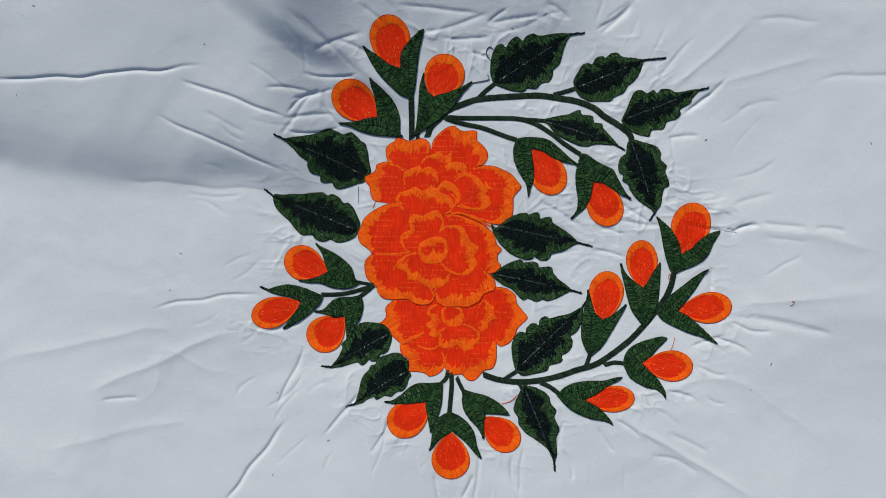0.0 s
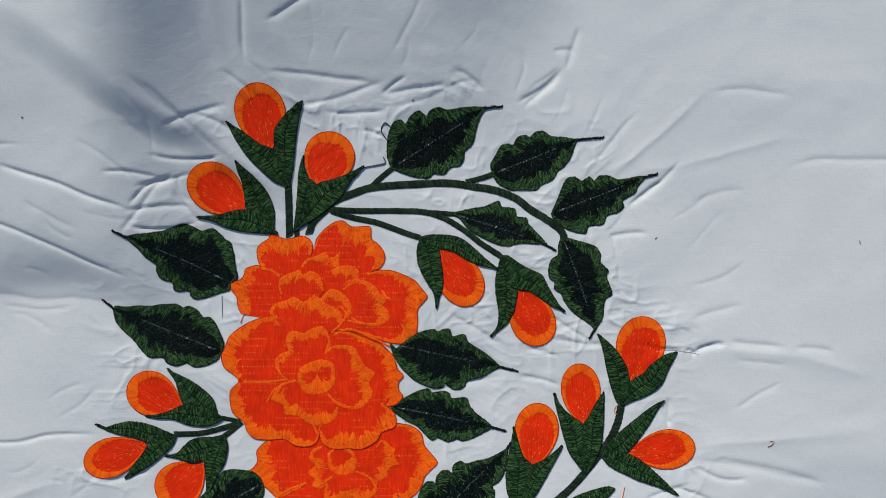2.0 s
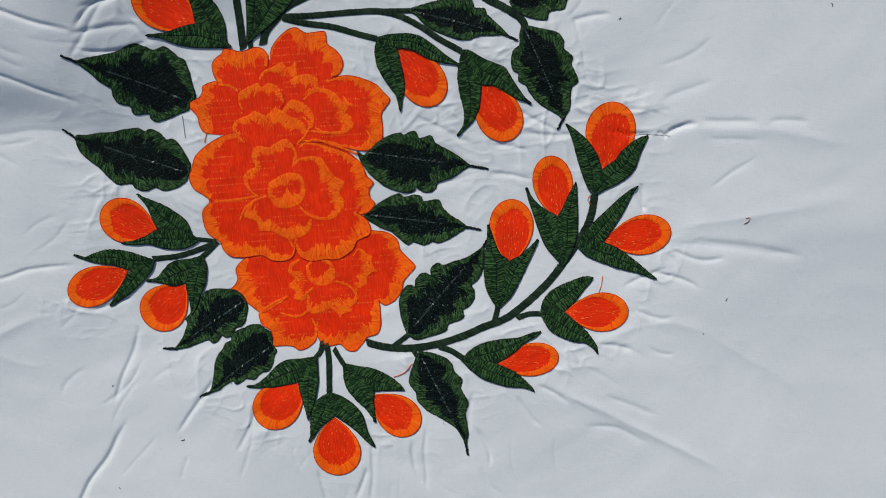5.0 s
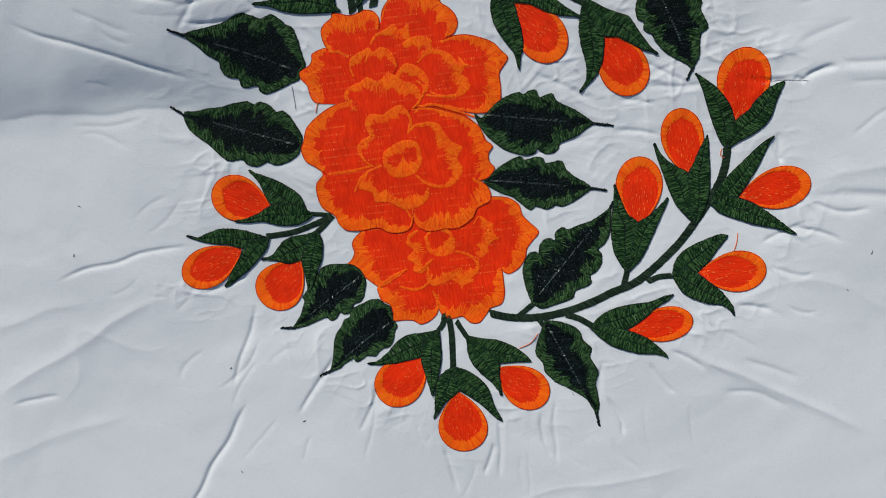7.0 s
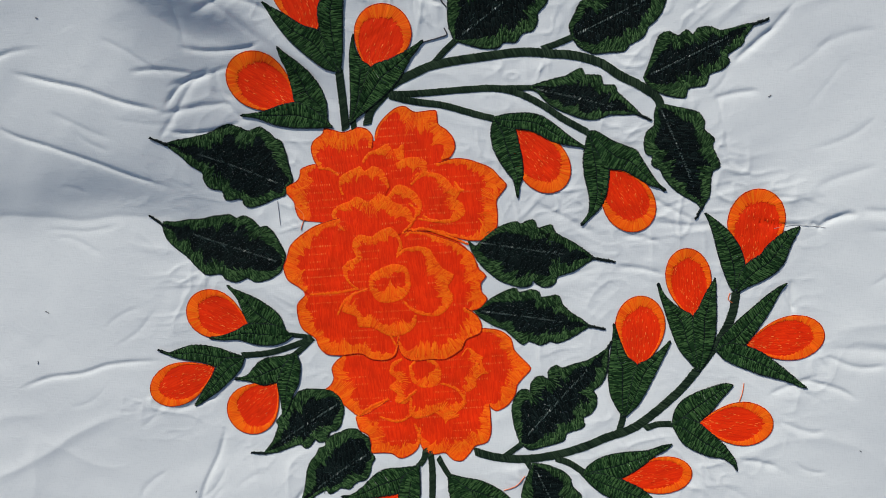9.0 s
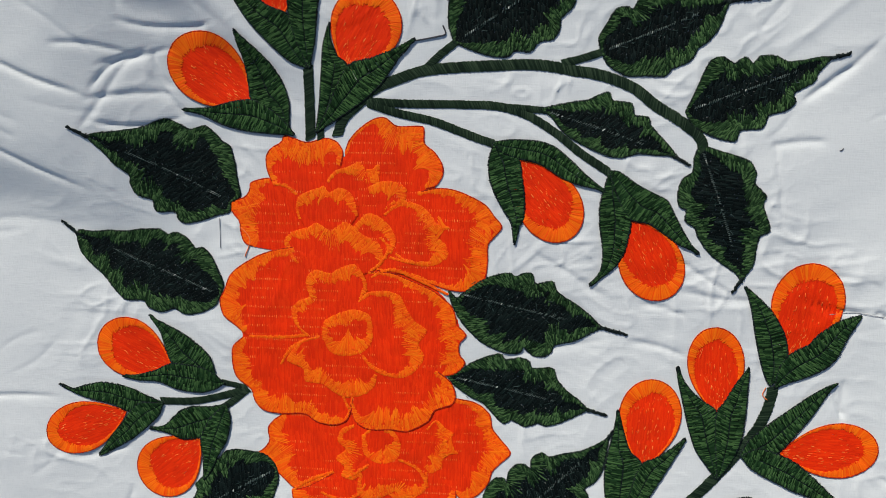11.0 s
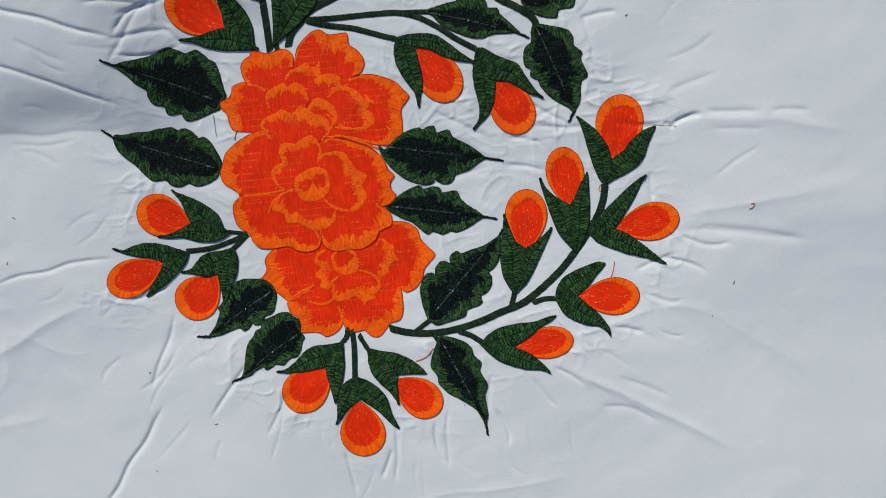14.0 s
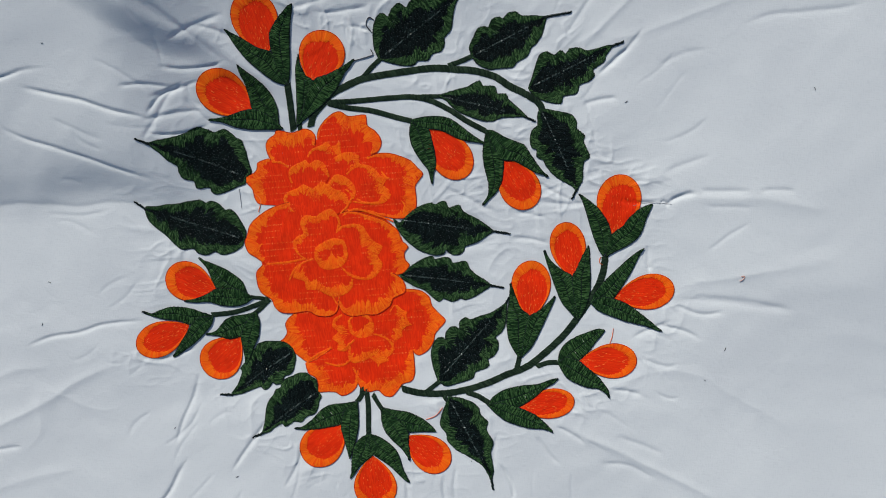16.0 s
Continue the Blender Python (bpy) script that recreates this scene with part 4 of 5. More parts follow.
leaf("rising from the long twig", (57.9, -85.8), (104, -39.7), (105.7, -36.3),
     [(56.6, -80.9), (55.3, -74.7), (55.1, -67.3), (56.9, -62.3), (59.6, -59), (63, -58.8), (64.3, -60.7), (65.3, -55.7), (68.2, -52.7), (71, -52.5), (73.8, -54), (74.3, -49.9), (77.7, -47.3), (81.1, -48.8), (86.8, -47.3), (93.5, -45.7), (99, -43)],
     [(62.7, -89.2), (69.7, -88), (79, -85.6), (81.2, -81.7), (86.9, -80.1), (89.9, -78.2), (89.7, -74.5), (93.5, -72.3), (96.3, -68.4), (96.6, -63.6), (95.3, -60.7), (99.1, -58.1), (101.8, -53.6), (103.1, -47.6)])
leaf("on the arching twig", (40.4, 112.9), (90.9, 145.1), (99.8, 145.8),
     [(38.3, 119.6), (38.4, 126.4), (39.3, 131.8), (41.9, 137.1), (45.4, 138.4), (48.1, 136.3), (50.9, 140.5), (55, 143.2), (59.1, 140.5), (61.8, 143.7), (65.9, 145), (70, 143.6), (76.8, 144.6), (84.9, 145.4)],
     [(47.9, 110.1), (54.8, 108.2), (60.3, 108.2), (63.1, 110.3), (68.6, 110.1), (71.9, 113.6), (76.8, 114.6), (79, 118.1), (79.5, 122.2), (83.6, 126.2), (85, 131.6), (86.3, 136.9), (88.2, 141.4)])
leaf("on the arching twig", (94.7, 110), (139.3, 128.4), (154.1, 129.9),
     [(93.8, 115.4), (96.5, 120), (99.2, 124.8), (102.7, 126.1), (105.5, 125.3), (108.1, 129.6), (112.2, 130.6), (114.4, 129.5), (117.6, 132.2), (121.6, 132.7), (125.8, 130), (132.5, 129.5)],
     [(98, 105.1), (104.3, 101.8), (111.2, 101.8), (118.1, 101.8), (120.8, 104.5), (126.7, 107.2), (129.4, 111.8), (132.9, 114.5), (136.3, 119.3), (138.1, 124.6)])
leaf("on the arching twig", (126.5, 88.9), (176.7, 108.7), (183.2, 110.5),
     [(129.2, 94.9), (131.8, 101.7), (134.4, 107.2), (138.4, 108.5), (142.6, 106.3), (146.6, 108.5), (149.4, 106.3), (152, 109), (157.5, 109), (161.6, 107.1), (167, 107.6), (173.7, 108.9)],
     [(129.4, 83.9), (136.3, 80.3), (144.6, 78.4), (146.5, 82.5), (154.1, 83.4), (156.2, 88), (162.1, 89.9), (165.3, 92.7), (164.7, 96.2), (171.3, 100.3), (172.6, 103.5)])
leaf("on a thin twig", (72.9, 88.8), (123.8, 72.1), (129, 68.7),
     [(80.2, 90.5), (85.5, 91.6), (90.7, 92.3), (94.8, 94.3), (98.3, 95.2), (99.7, 92.3), (106.5, 91.2), (107.7, 87.1), (113, 86.3), (113.7, 83.6), (117.5, 79.5), (121.5, 75.4)],
     [(77.2, 86.3), (80.6, 82.2), (83.9, 79.1), (89.3, 76), (94.7, 73.6), (99, 72), (104.3, 71.6), (109.5, 73.2), (115.8, 72.8), (121, 72.7)])
leaf("ending the arching twig", (132.6, 76.6), (150.9, 26.1), (147.6, 20.6),
     [(130.8, 72.4), (130.4, 66.6), (126.8, 63.6), (125.5, 58.7), (126.2, 53.9), (128.8, 52.4), (128.8, 48.2), (132.6, 45.5), (134.1, 41.9), (138, 36.6), (142.5, 32.8), (148, 29.3)],
     [(138.9, 74.6), (145.8, 72.7), (150.7, 70.7), (153.1, 66.6), (152.9, 62.8), (157.2, 58.3), (156.5, 54.5), (159.6, 45.7), (156.3, 43.1), (155.2, 38.1), (154.5, 31.7)])
# twigs
twig(4.0, (-4.4, 77.6), (-1.9, 84), (4.4, 90.2), (9.6, 95.1), (19.1, 99.2), (31.2, 102.8), (54.7, 104.6), (71.3, 105.1), (85.1, 103.2), (96.1, 101.3), (107.1, 97.1), (115.5, 90.8), (123.8, 85.9), (131.7, 79.8), (133.6, 74.5))
twig(3.1, (7.2, 90.7), (21.2, 90.1), (43.5, 90.1), (57.8, 89.5), (68.7, 86.2), (79.6, 79.7), (88.4, 72.9), (99.8, 65.6))
twig(3.1, (7.2, 90.1), (18.9, 86.5), (32.3, 83.7), (43.4, 79.8), (49.5, 77.6), (56.5, 75.4))
twig(3.8, (-15.0, 103.0), (-15.0, 76.0))
twig(2.7, (-11.0, 83.0), (-11.0, 76.0))
twig(2.8, (29.2, 102.8), (34.9, 108.2), (41, 113.1))
twig(2.8, (81, 105.9), (88.4, 107.8), (95.5, 110.2))
twig(2.6, (57.8, 89.5), (65.4, 89.1), (74.6, 88.4))
twig(4.1, (34.8, -89.1), (45.6, -92.5), (60.1, -94.1), (74.8, -92.7), (89.7, -88.9), (100.4, -85), (114.8, -80.1), (131.6, -68.1), (143.5, -56.5), (158.5, -36.8), (163.8, -25.7), (165.8, -15.4))
twig(3.2, (74.7, -94.4), (81.7, -97.2), (88.6, -102.3))
twig(3.0, (119.6, -81.1), (126.3, -79.4), (132.8, -79.7))
twig(3.0, (109.7, -72.5), (108.6, -76.9), (106.6, -82.5))
twig(2.8, (47.0, -94.0), (59.0, -86.0))
twig(3.2, (12.2, -88.1), (12.5, -98.7), (11, -117.1))
twig(2.9, (10, -86.4), (8.8, -91.7), (6, -95.1))
twig(2.8, (16.2, -91.5), (18.6, -96.8), (20.8, -101))
twig(2.4, (-42.8, -25.7), (-47.6, -24.7), (-53, -23.7))
twig(3.0, (-42.3, -26.1), (-52.7, -29.5), (-65.1, -32.3), (-78.8, -32.7))
twig(2.8, (-42.8, -26.6), (-46.6, -30), (-51.8, -33.9))
twig(2.5, (60.0, -95.0), (63.0, -100.0))
# buds with their sepals
bud("standing over the blossoms", -25.0, 121.0, -31.0, 157.0, 26.0, [
    ((-15.5, 103), (-46.4, 137.3), [(-22, 105.6), (-29.6, 112.4), (-36.4, 119.9), (-41.6, 128), (-44.6, 134)], [(-17.4, 112.4), (-21.1, 121.7), (-29.5, 125.4), (-37, 131), (-42.7, 134.7)]),
    ((-14.4, 103), (-6.6, 148.3), [(-12.4, 112.4), (-11.2, 123.6), (-9.7, 134.7), (-7.4, 143.9)], [(-18.9, 112.4), (-21.5, 122.8), (-21.1, 132.9), (-16.1, 140.2), (-10.4, 145.8)])])
bud("standing over the blossoms", -38.0, 88.0, -65.0, 112.0, 25.9, [
    ((-22.7, 78.5), (-42.3, 116.7), [(-23.4, 81.3), (-23.1, 89.6), (-25.6, 98), (-30.1, 104.9), (-35.5, 110.4), (-39.6, 113.9)], [(-29.4, 86.9), (-37.2, 90.2), (-38.8, 99.4), (-39.9, 106.3), (-41.6, 111.7)]),
    ((-21.3, 77.6), (-63.9, 86.6), [(-29.8, 77.9), (-41.1, 79), (-49.5, 81.3), (-56.4, 84.7)], [(-26.7, 84.1), (-36.3, 90.2), (-44.8, 89.7), (-53.4, 87.4), (-59.1, 86.9)])])
bud("standing over the blossoms", -1.0, 102.0, 13.0, 131.0, 26.6, [
    ((-12.8, 78.5), (-6.5, 119.8), [(-11, 89.6), (-9.9, 100.7), (-9, 111.6)], [(-5.5, 86.8), (-0.3, 102.9), (-4.1, 107.5), (-6.7, 114.4)]),
    ((-12.2, 79), (25.8, 114.3), [(-4.2, 84), (5.8, 91), (13, 97.9), (18.7, 106.1), (23, 111)], [(-8.3, 86.8), (-0.3, 103.4), (9, 106.7), (16, 109.4), (21.6, 112.1)])])
bud("nodding from a thin twig", 66.0, 70.0, 86.0, 40.0, 23.6, [
    ((56, 75.6), (64.8, 37.2), [(54.4, 70.2), (54.6, 62.7), (57, 56.3), (60, 50.9), (63.4, 45.5)], [(60.4, 73.5), (65.3, 70.4), (66.8, 62.9), (68, 54.3), (67.8, 47.8), (66.1, 43.4)]),
    ((55.6, 76), (98.7, 58.2), [(62.5, 77.1), (72.2, 76.8), (78.7, 74.8), (85.3, 69.6), (90.9, 64.4), (95.3, 60.9)], [(59.4, 72.4), (65.3, 70.4), (73.6, 68.4), (82.4, 63.2), (88.9, 60.8), (95.4, 59.4)])])
bud("nodding from a thin twig", 107.0, 49.0, 124.0, 18.0, 23.8, [
    ((99.8, 65.6), (94.1, 21.7), [(98, 59.2), (96.8, 52.8), (97.1, 45.3), (98.7, 35.5), (98.2, 27.8)], [(105.1, 57.2), (108.3, 48.3), (107.5, 40.1), (106.2, 34.6), (102.9, 29.1), (98.1, 24.9)]),
    ((99.8, 66.1), (134.5, 35.4), [(103.6, 65.7), (110.2, 61.2), (116.7, 57.9), (121.5, 55.5), (124.5, 50.2), (128.1, 43.9), (131.3, 39)], [(103, 57.2), (108.3, 48.3), (115.2, 46.8), (121.8, 42.6), (127.3, 38.9), (131.4, 37.3)])])
bud("on the long curved twig", 171.0, -4.0, 179.0, 33.0, 26.1, [
    ((164.5, -15), (152.4, 23.6), [(162.7, -12.1), (160, -4.4), (157.8, 4.4), (155.9, 13.2), (154.2, 19.3)], [(169, -10.7), (170, -2.9), (168.3, 4.8), (165.1, 10.9), (161.6, 15.6), (156.6, 20.2)]),
    ((166.2, -15.8), (195.5, 14), [(171.3, -13.3), (178.5, -10.3), (184.4, -6.7), (188.2, -2.1), (190.7, 4.6), (193.6, 10.6)], [(167.3, -8.6), (169.9, -3.3), (173.4, -0.5), (177.4, 1.9), (181.2, 6.4), (187.9, 11.7), (192.5, 13.4)])])
bud("on the long curved twig", 146.0, -28.0, 142.0, 7.0, 21.2, [
    ((146.6, -53.9), (129.2, -9.1), [(142.7, -48.9), (137.9, -42.1), (134.7, -32.9), (132.3, -23.8), (130, -14.7)], [(147.1, -41.6), (145.2, -27.3), (139.9, -23), (135.3, -19.1), (131.8, -14.7)]),
    ((147, -53.8), (156.1, -8.4), [(151.4, -47.2), (155, -37.7), (156, -27.3), (156.2, -18.1), (156.2, -12.4)], [(145.6, -39.4), (145.2, -27.8), (148.5, -21.9), (151.3, -16.1), (154.6, -10.9)])])
bud("on the long curved twig", 118.0, -51.0, 121.0, -15.0, 23.8, [
    ((109.6, -74.4), (107.3, -27.8), [(107.2, -71.4), (103.8, -63.1), (103.3, -51.1), (105.6, -39.1), (106.8, -32)], [(115.1, -62.4), (117.3, -49.9), (112.6, -44.7), (110, -37.7), (108.4, -32)]),
    ((110.3, -74.4), (133.9, -38.1), [(117.2, -68.4), (123.4, -58.3), (129.4, -47.3), (132.6, -41.2)], [(113.5, -61.3), (117.3, -49.9), (123.8, -46.4), (130.1, -41.4)])])
bud("on the long curved twig", 170.0, -42.0, 206.0, -38.0, 21.6, [
    ((155.1, -44), (189.2, -12.8), [(158.3, -37.5), (164.3, -31.4), (171.3, -25.4), (179.2, -18.8), (185.1, -14.7)], [(161.1, -46), (168.8, -42.3), (175.2, -34.3), (180.9, -26), (185.8, -17.2)]),
    ((155.5, -44), (197.1, -64.5), [(159.1, -48.4), (165.9, -52.3), (176, -56.8), (187.1, -60.4), (193.4, -63.3)], [(161.8, -40.8), (169.5, -42.7), (176.2, -45.8), (183.1, -51.3), (190.1, -57.9), (194.8, -62.3)])])
bud("on the long curved twig", 146.0, -80.0, 181.0, -82.0, 21.5, [
    ((132.8, -79.9), (162.7, -61.7), [(134.3, -73.6), (138.4, -68.2), (145.6, -64.5), (152.8, -62.2), (158.8, -60.7)], [(138.9, -82.3), (145.4, -79.3), (152.2, -73.8), (156.7, -68.4), (160.6, -64.4)]),
    ((132.8, -79.9), (162.8, -104.2), [(137.1, -88.6), (142.6, -92.9), (149.5, -96.2), (156.6, -97.7), (161.2, -101.4)], [(138.7, -76.9), (145.3, -79.6), (151.5, -85.4), (156.9, -90.9), (161.7, -98.5)])])
bud("on the long curved twig", 106.0, -107.0, 141.0, -104.0, 18.6, [
    ((88, -102.2), (132.2, -89.6), [(91.8, -98), (99.4, -94.2), (109.6, -92.7), (119.7, -92.4), (127.6, -90.1)], [(95.5, -106.5), (105.7, -105.9), (114.7, -101.5), (123.8, -94.9), (128.9, -92.3)]),
    ((87.4, -103.1), (126.3, -123.7), [(92.4, -109.3), (99.3, -114.7), (110.6, -119.3), (119.2, -120.7), (124.4, -122.3)], [(95.8, -102.9), (105.7, -106.2), (115.5, -111.3), (121, -116.6), (125, -121.2)])])
bud("hanging under the small blossom", 35.0, -120.0, 59.0, -142.0, 23.0, [
    ((20.6, -100), (53.5, -118.2), [(28.4, -102.5), (37, -104.5), (45.4, -109.2), (51.1, -114.6)], [(25.9, -112.1), (35.8, -117), (44.6, -117.4), (50.2, -117.9)]),
    ((20.6, -100), (35.4, -135.6), [(20.3, -108.6), (21.9, -115.5), (26.3, -122.1), (30.4, -126.4), (34, -132)], [(29.3, -107.8), (35.8, -116.7), (35.4, -123.8), (35.6, -130.9)])])
bud("hanging under the small blossom", 12.0, -131.0, 12.0, -166.0, 26.9, [
    ((11.4, -116.5), (-3.3, -144.7), [(5.7, -119.1), (1.2, -124), (-0.8, -131.7), (-1.8, -140.1)], [(13.1, -125), (12.9, -129.7), (8.6, -133.1), (3.7, -136.7), (-0.5, -141.8)]),
    ((11.4, -116.5), (33.9, -150.3), [(17.7, -119.2), (24, -124.3), (28.4, -130.9), (30.4, -140.5), (33, -147.7)], [(11.1, -124.8), (12.9, -129.7), (19, -134.9), (24.4, -140), (30.6, -147.5)])])
bud("hanging under the small blossom", -3.0, -110.0, -31.0, -131.0, 25.7, [
    ((6, -95.1), (-35, -109.4), [(-2.1, -95.9), (-11.1, -96.1), (-17.4, -99.2), (-24.2, -105.4), (-30.1, -108.9)], [(1.5, -103.9), (-5.1, -108.6), (-12.7, -109.8), (-20.4, -110.7), (-29.4, -110.5)]),
    ((6, -95.1), (-2.3, -131.5), [(5.8, -102.7), (5.2, -110.4), (2.7, -119.5), (-0.2, -126.1)], [(-2.6, -100.5), (-5.5, -109.5), (-4.6, -117.3), (-3.2, -125.8)])])
bud("beside the large blossom", -74.0, -19.0, -103.0, -4.0, 24.6, [
    ((-52.5, -23.9), (-82.1, 4), [(-55.4, -21.1), (-57.6, -13.5), (-61.8, -8.9), (-67.7, -4.3), (-73.7, -0.9), (-79, 1.7)], [(-63.5, -23.4), (-73.1, -16.6), (-76, -9.4), (-77.5, -3.5), (-80.3, 1.2)]),
    ((-52, -24.1), (-94.5, -22.4), [(-56.3, -26.8), (-62.5, -28.3), (-71.1, -27.4), (-79.6, -24.2), (-87.6, -23.8)], [(-59.7, -18.4), (-73.1, -16.6), (-80.7, -19.8), (-88.3, -21.9)])])
bud("beside the large blossom", -94.0, -38.0, -128.0, -51.0, 21.5, [
    ((-78, -33.4), (-121.9, -26.8), [(-83.7, -31.2), (-89.8, -28.3), (-96, -26.6), (-103.5, -25.7), (-111.2, -27.3), (-116.1, -29)], [(-85.2, -36.2), (-92.3, -37.6), (-100.2, -34.5), (-107.7, -32.9), (-114, -30.9)]),
    ((-78.1, -33.9), (-106.6, -57.5), [(-80.3, -39), (-85.5, -44.2), (-92.1, -49.6), (-98.7, -53.7), (-103.4, -56.5)], [(-87.1, -33.9), (-92, -37.6), (-96.1, -43.5), (-100.5, -48.8), (-104.4, -54.6)])])
bud("beside the large blossom", -63.0, -49.0, -87.0, -70.0, 25.4, [
    ((-52, -33.2), (-84.3, -44.7), [(-57.7, -34.4), (-65.2, -34.8), (-70.2, -36.5), (-74.1, -39.9), (-78, -43.6)], [(-55.6, -43.9), (-62.4, -47.5), (-69.4, -48.9), (-75.6, -46.7), (-80.1, -45.5)]),
    ((-51.5, -33.1), (-61.8, -66.1), [(-50, -39.9), (-51.8, -48.7), (-55.4, -55.1), (-58.6, -62.1)], [(-57.9, -39.1), (-62.4, -48), (-61.9, -55.5), (-61.6, -62.3)])])
# loose threads and lint
loose_thread(LOOSE, "dark loose thread end curling on the cloth", 0.28, (38.0, 128.0), (35.0, 133.0), (37.0, 137.0), (40.0, 135.0))
loose_thread(LOOSE, "dark loose thread end curling on the cloth", 0.28, (23.0, 113.0), (29.0, 114.0), (34.0, 115.0), (37.0, 116.0), (36.0, 119.0))
loose_thread(LOOSE_ORANGE, "fine orange loose thread trailing over the cloth", 0.2, (-44.0, 41.0), (-40.0, 36.0), (-42.0, 29.0))
loose_thread(LOOSE_GREY, "fine grey loose thread lying on the cloth", 0.14, (-52.0, 44.0), (-52.0, 39.0), (-52.0, 32.0))
loose_thread(LOOSE_ORANGE, "fine orange loose thread trailing over the cloth", 0.2, (168.0, -61.0), (167.0, -66.0), (165.0, -71.0))
loose_thread(LOOSE_ORANGE, "fine orange loose thread trailing over the cloth", 0.2, (48.0, -110.0), (54.0, -108.0), (59.0, -103.0))
loose_thread(LOOSE_GREY, "fine grey loose thread lying on the cloth", 0.1, (184.0, 14.0), (194.0, 15.0), (207.0, 13.0))
loose_thread(LOOSE_PINK, "faded pinkish scrap of thread curled on the cloth", 0.25, (245.0, -37.0), (247.0, -36.0), (248.0, -34.0), (246.0, -34.0))
loose_thread(LOOSE_ORANGE, "fine orange loose thread trailing over the cloth", 0.18, (163.0, -16.0), (162.0, -19.0), (164.0, -21.0))
speck(-148.0, 138.0, 0.5, 0.0)
speck(-186.0, -30.0, 0.75, 1.3)
speck(-177.0, -4.0, 1.0, 2.6)
speck(-112.0, -104.0, 0.5, 0.8)
speck(-117.0, -166.0, 0.75, 2.1)
speck(-76.0, -139.0, 1.0, 0.3)
speck(-278.0, 105.0, 0.5, 1.6)
speck(-258.0, 162.0, 0.75, 2.9)
speck(235.0, -79.0, 1.0, 1.1)
speck(222.0, -98.0, 0.5, 2.4)
speck(183.0, 76.0, 0.75, 0.6)
speck(292.0, 74.0, 1.0, 1.9)
speck(52.0, 149.0, 0.5, 0.1)



# ---- the sheet of cloth ----
def blur(a, radius):
    for ax in (0, 1):
        c = np.cumsum(np.pad(a, [(radius + 1, radius) if k == ax else (0, 0) for k in (0, 1)]), axis=ax)
        n = a.shape[ax]
        a = (np.take(c, range(2 * radius + 1, 2 * radius + 1 + n), ax) - np.take(c, range(n), ax)) / (2 * radius + 1)
    return a


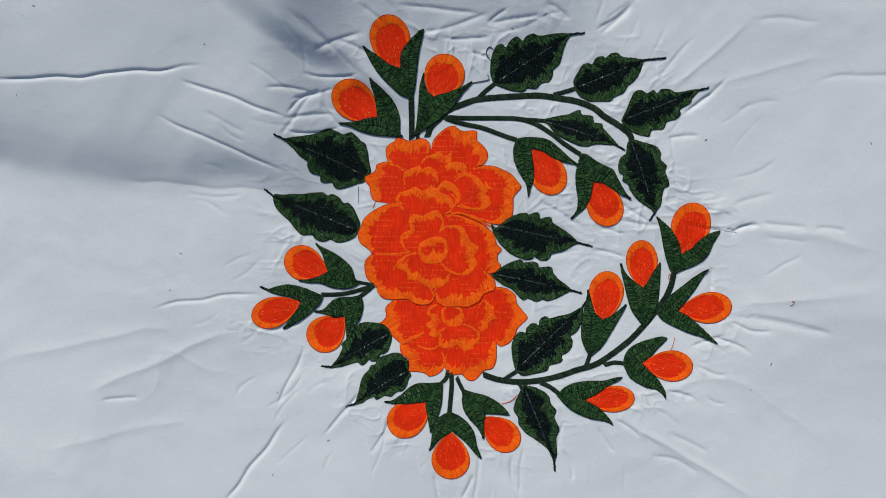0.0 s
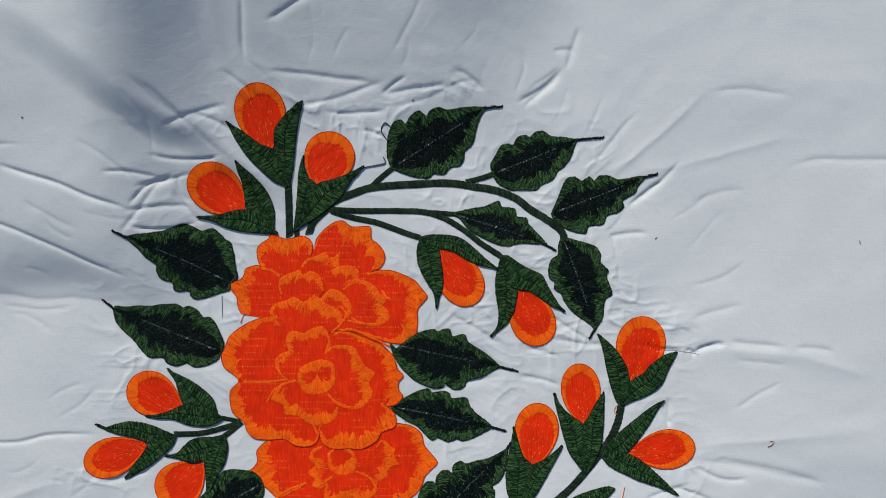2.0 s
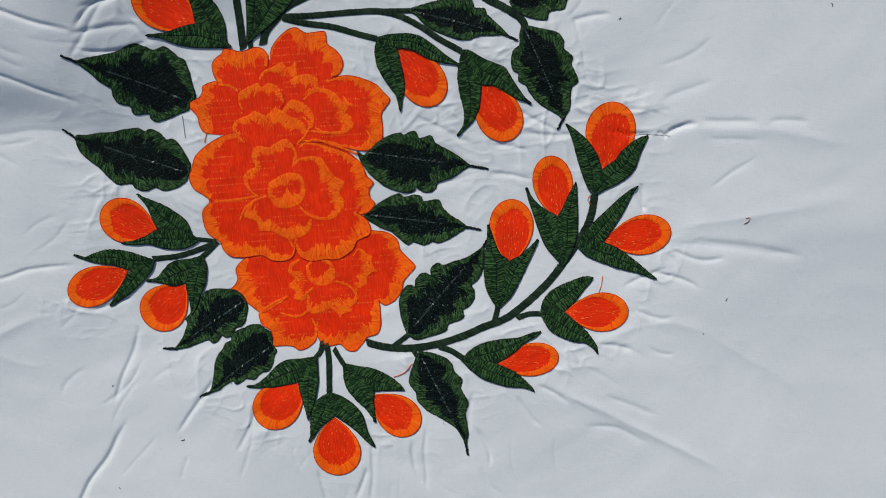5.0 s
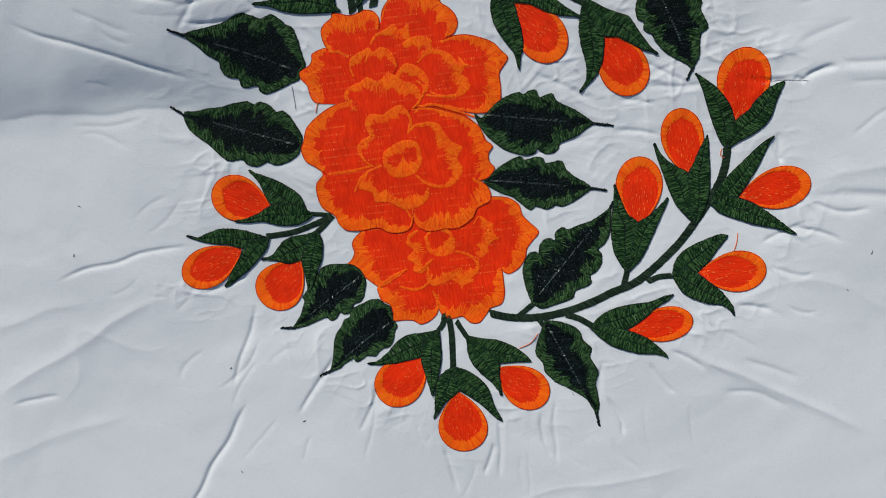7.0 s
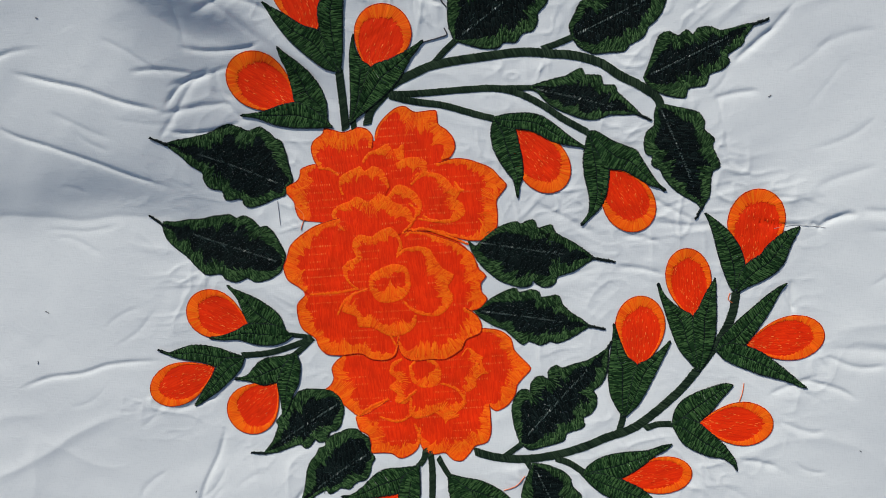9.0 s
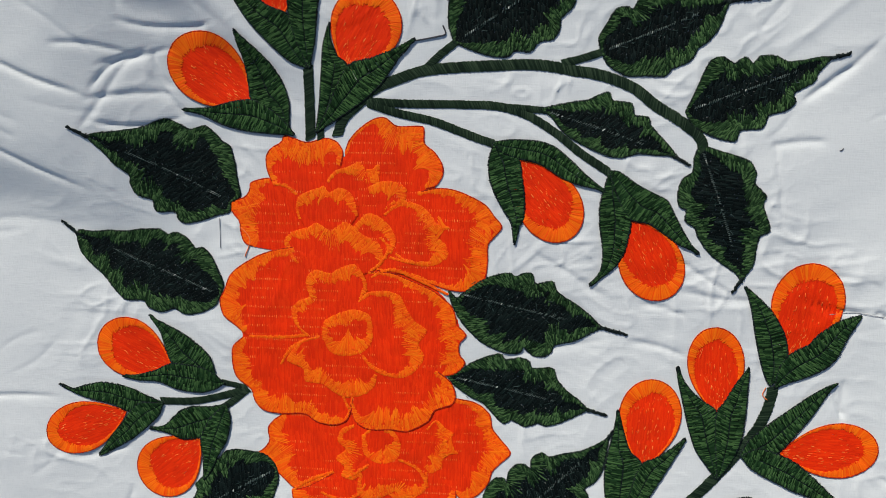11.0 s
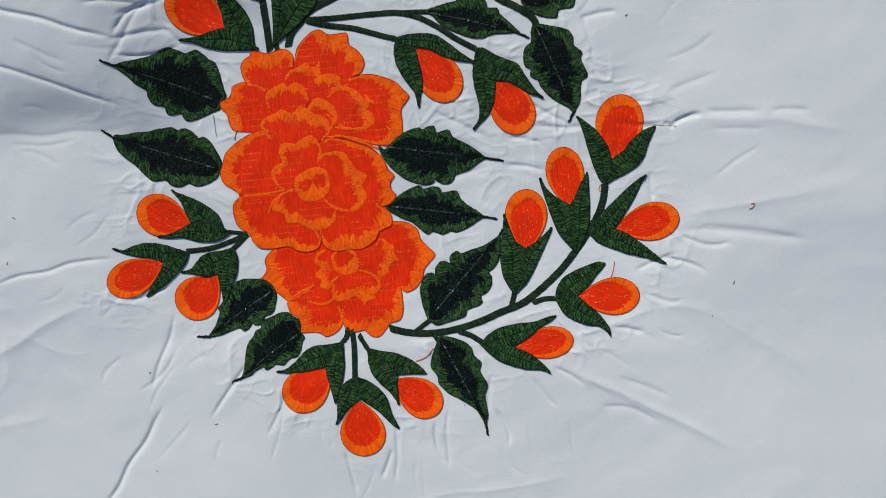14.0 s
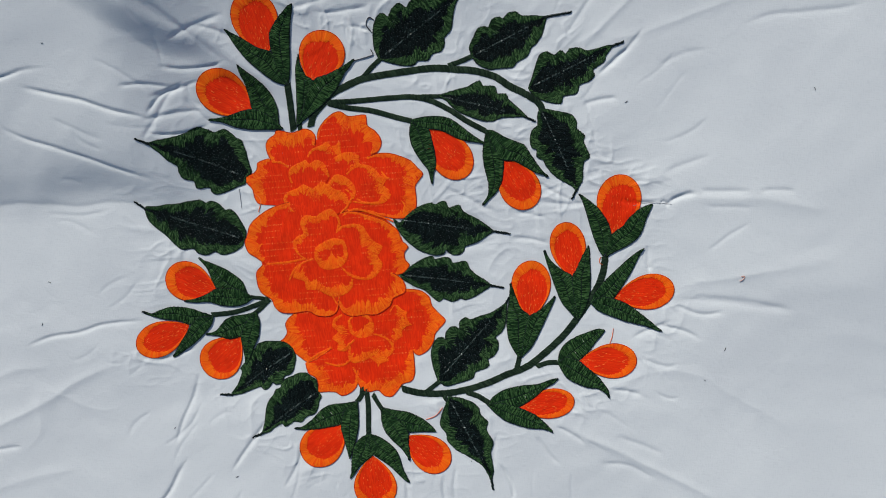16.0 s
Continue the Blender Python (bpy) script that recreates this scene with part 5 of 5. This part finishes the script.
def puckers():
    """Small wrinkles that the tight stitches pull into the cloth round them."""
    cell = 2.0
    ex, ey = np.arange(-200, 300, cell), np.arange(-250, 250, cell)
    mids = np.vstack([p + d * k for _, p, d, *_ in PENDING for k in (0.2, 0.5, 0.8)])
    dens = np.minimum(np.histogram2d(mids[:, 1], mids[:, 0], bins=(ey, ex))[0], 3.0) / 3.0
    core = blur(blur(dens, 1), 1)
    near = blur(blur(blur(dens, 5), 5), 6)
    def pick(a):
        i = np.clip(((XX - ex[0]) / cell).astype(int), 0, a.shape[1] - 1)
        j = np.clip(((YY - ey[0]) / cell).astype(int), 0, a.shape[0] - 1)
        inner = (XX > ex[0]) & (XX < ex[-1] - cell) & (YY > ey[0]) & (YY < ey[-1] - cell)
        return np.where(inner, a[j, i], 0.0)
    near, core = pick(near), pick(core)
    near = blur(blur(near, 4), 4)
    core = blur(blur(core, 2), 2)
    amount = np.clip(near * 3.2, 0, 1) * (1 - 0.75 * np.clip(core * 1.4, 0, 1))
    th, r = np.arctan2(YY - 5, XX - 42), np.hypot(XX - 42, YY - 5)
    wx, wy = XX + 7 * value_noise(XX, YY, 22, 31), YY + 7 * value_noise(XX, YY, 22, 32)
    rays = (1 - np.abs(value_noise(th * 24 + 0.15 * value_noise(XX, YY, 20, 25), r / 38 + 50, 1.0, 21))) ** 9
    knots = 1.1 * (1 - np.abs(value_noise(wx, wy, 17, 22))) ** 9 + 0.7 * (1 - np.abs(value_noise(wx + 90, wy * 1.5, 9, 23))) ** 7 + 0.22 * value_noise(wx, wy, 5, 24)
    return amount * (0.36 * rays + 0.78 * knots) * (0.3 + 0.9 * smooth(-0.35, 0.4, value_noise(XX, YY, 34, 26))) - 0.5 * np.clip(core, 0, 1) * 0.5


# beyond the sewn part the cloth settles flat on the floor
SETTLE = smooth(250, 520, np.abs(YY)) + smooth(360, 640, np.abs(XX))
HEIGHT = (relief() + puckers()) * (1 - np.clip(SETTLE, 0, 1)) - 13 * np.clip(SETTLE, 0, 1)


def ground_at(x, y):
    """The cloth's height at places, in millimetres."""
    i = np.clip(np.searchsorted(GX, x) - 1, 0, len(GX) - 2)
    j = np.clip(np.searchsorted(GY, y) - 1, 0, len(GY) - 2)
    u, v = (x - GX[i]) / (GX[i + 1] - GX[i]), (y - GY[j]) / (GY[j + 1] - GY[j])
    h = HEIGHT
    return (h[j, i] * (1 - u) + h[j, i + 1] * u) * (1 - v) + (h[j + 1, i] * (1 - u) + h[j + 1, i + 1] * u) * v


def cloth_sheet():
    ny, nx = XX.shape
    v = np.column_stack([XX.ravel(), YY.ravel(), HEIGHT.ravel()]) * 0.001
    k = np.arange(nx * ny).reshape(ny, nx)
    f = np.stack([k[:-1, :-1], k[:-1, 1:], k[1:, 1:], k[1:, :-1]], -1).reshape(-1, 4)
    me = bpy.data.meshes.new("cotton_cloth")
    me.vertices.add(len(v))
    me.vertices.foreach_set("co", v.ravel())
    me.loops.add(f.size)
    me.loops.foreach_set("vertex_index", f.ravel())
    me.polygons.add(len(f))
    me.polygons.foreach_set("loop_start", np.arange(0, f.size, 4))
    me.update(calc_edges=True)
    me.polygons.foreach_set("use_smooth", np.ones(len(f), bool))
    me.materials.append(COTTON)
    return tagged(new("cotton_cloth", me), "creased white cotton sheet puckered round its embroidery", "cloth", kind="structure")


cloth_sheet()
for job in PENDING:
    sew(*job)
for job in STRANDS:
    lay(*job)
floor_mesh = bpy.data.meshes.new("ground")
floor_mesh.from_pydata([(-30, -30, -0.0135), (30, -30, -0.0135), (30, 30, -0.0135), (-30, 30, -0.0135)], [], [(0, 1, 2, 3)])
floor_mesh.materials.append(concrete())
tagged(new("ground", floor_mesh), "plain grey floor under the cloth", "floor", kind="structure")
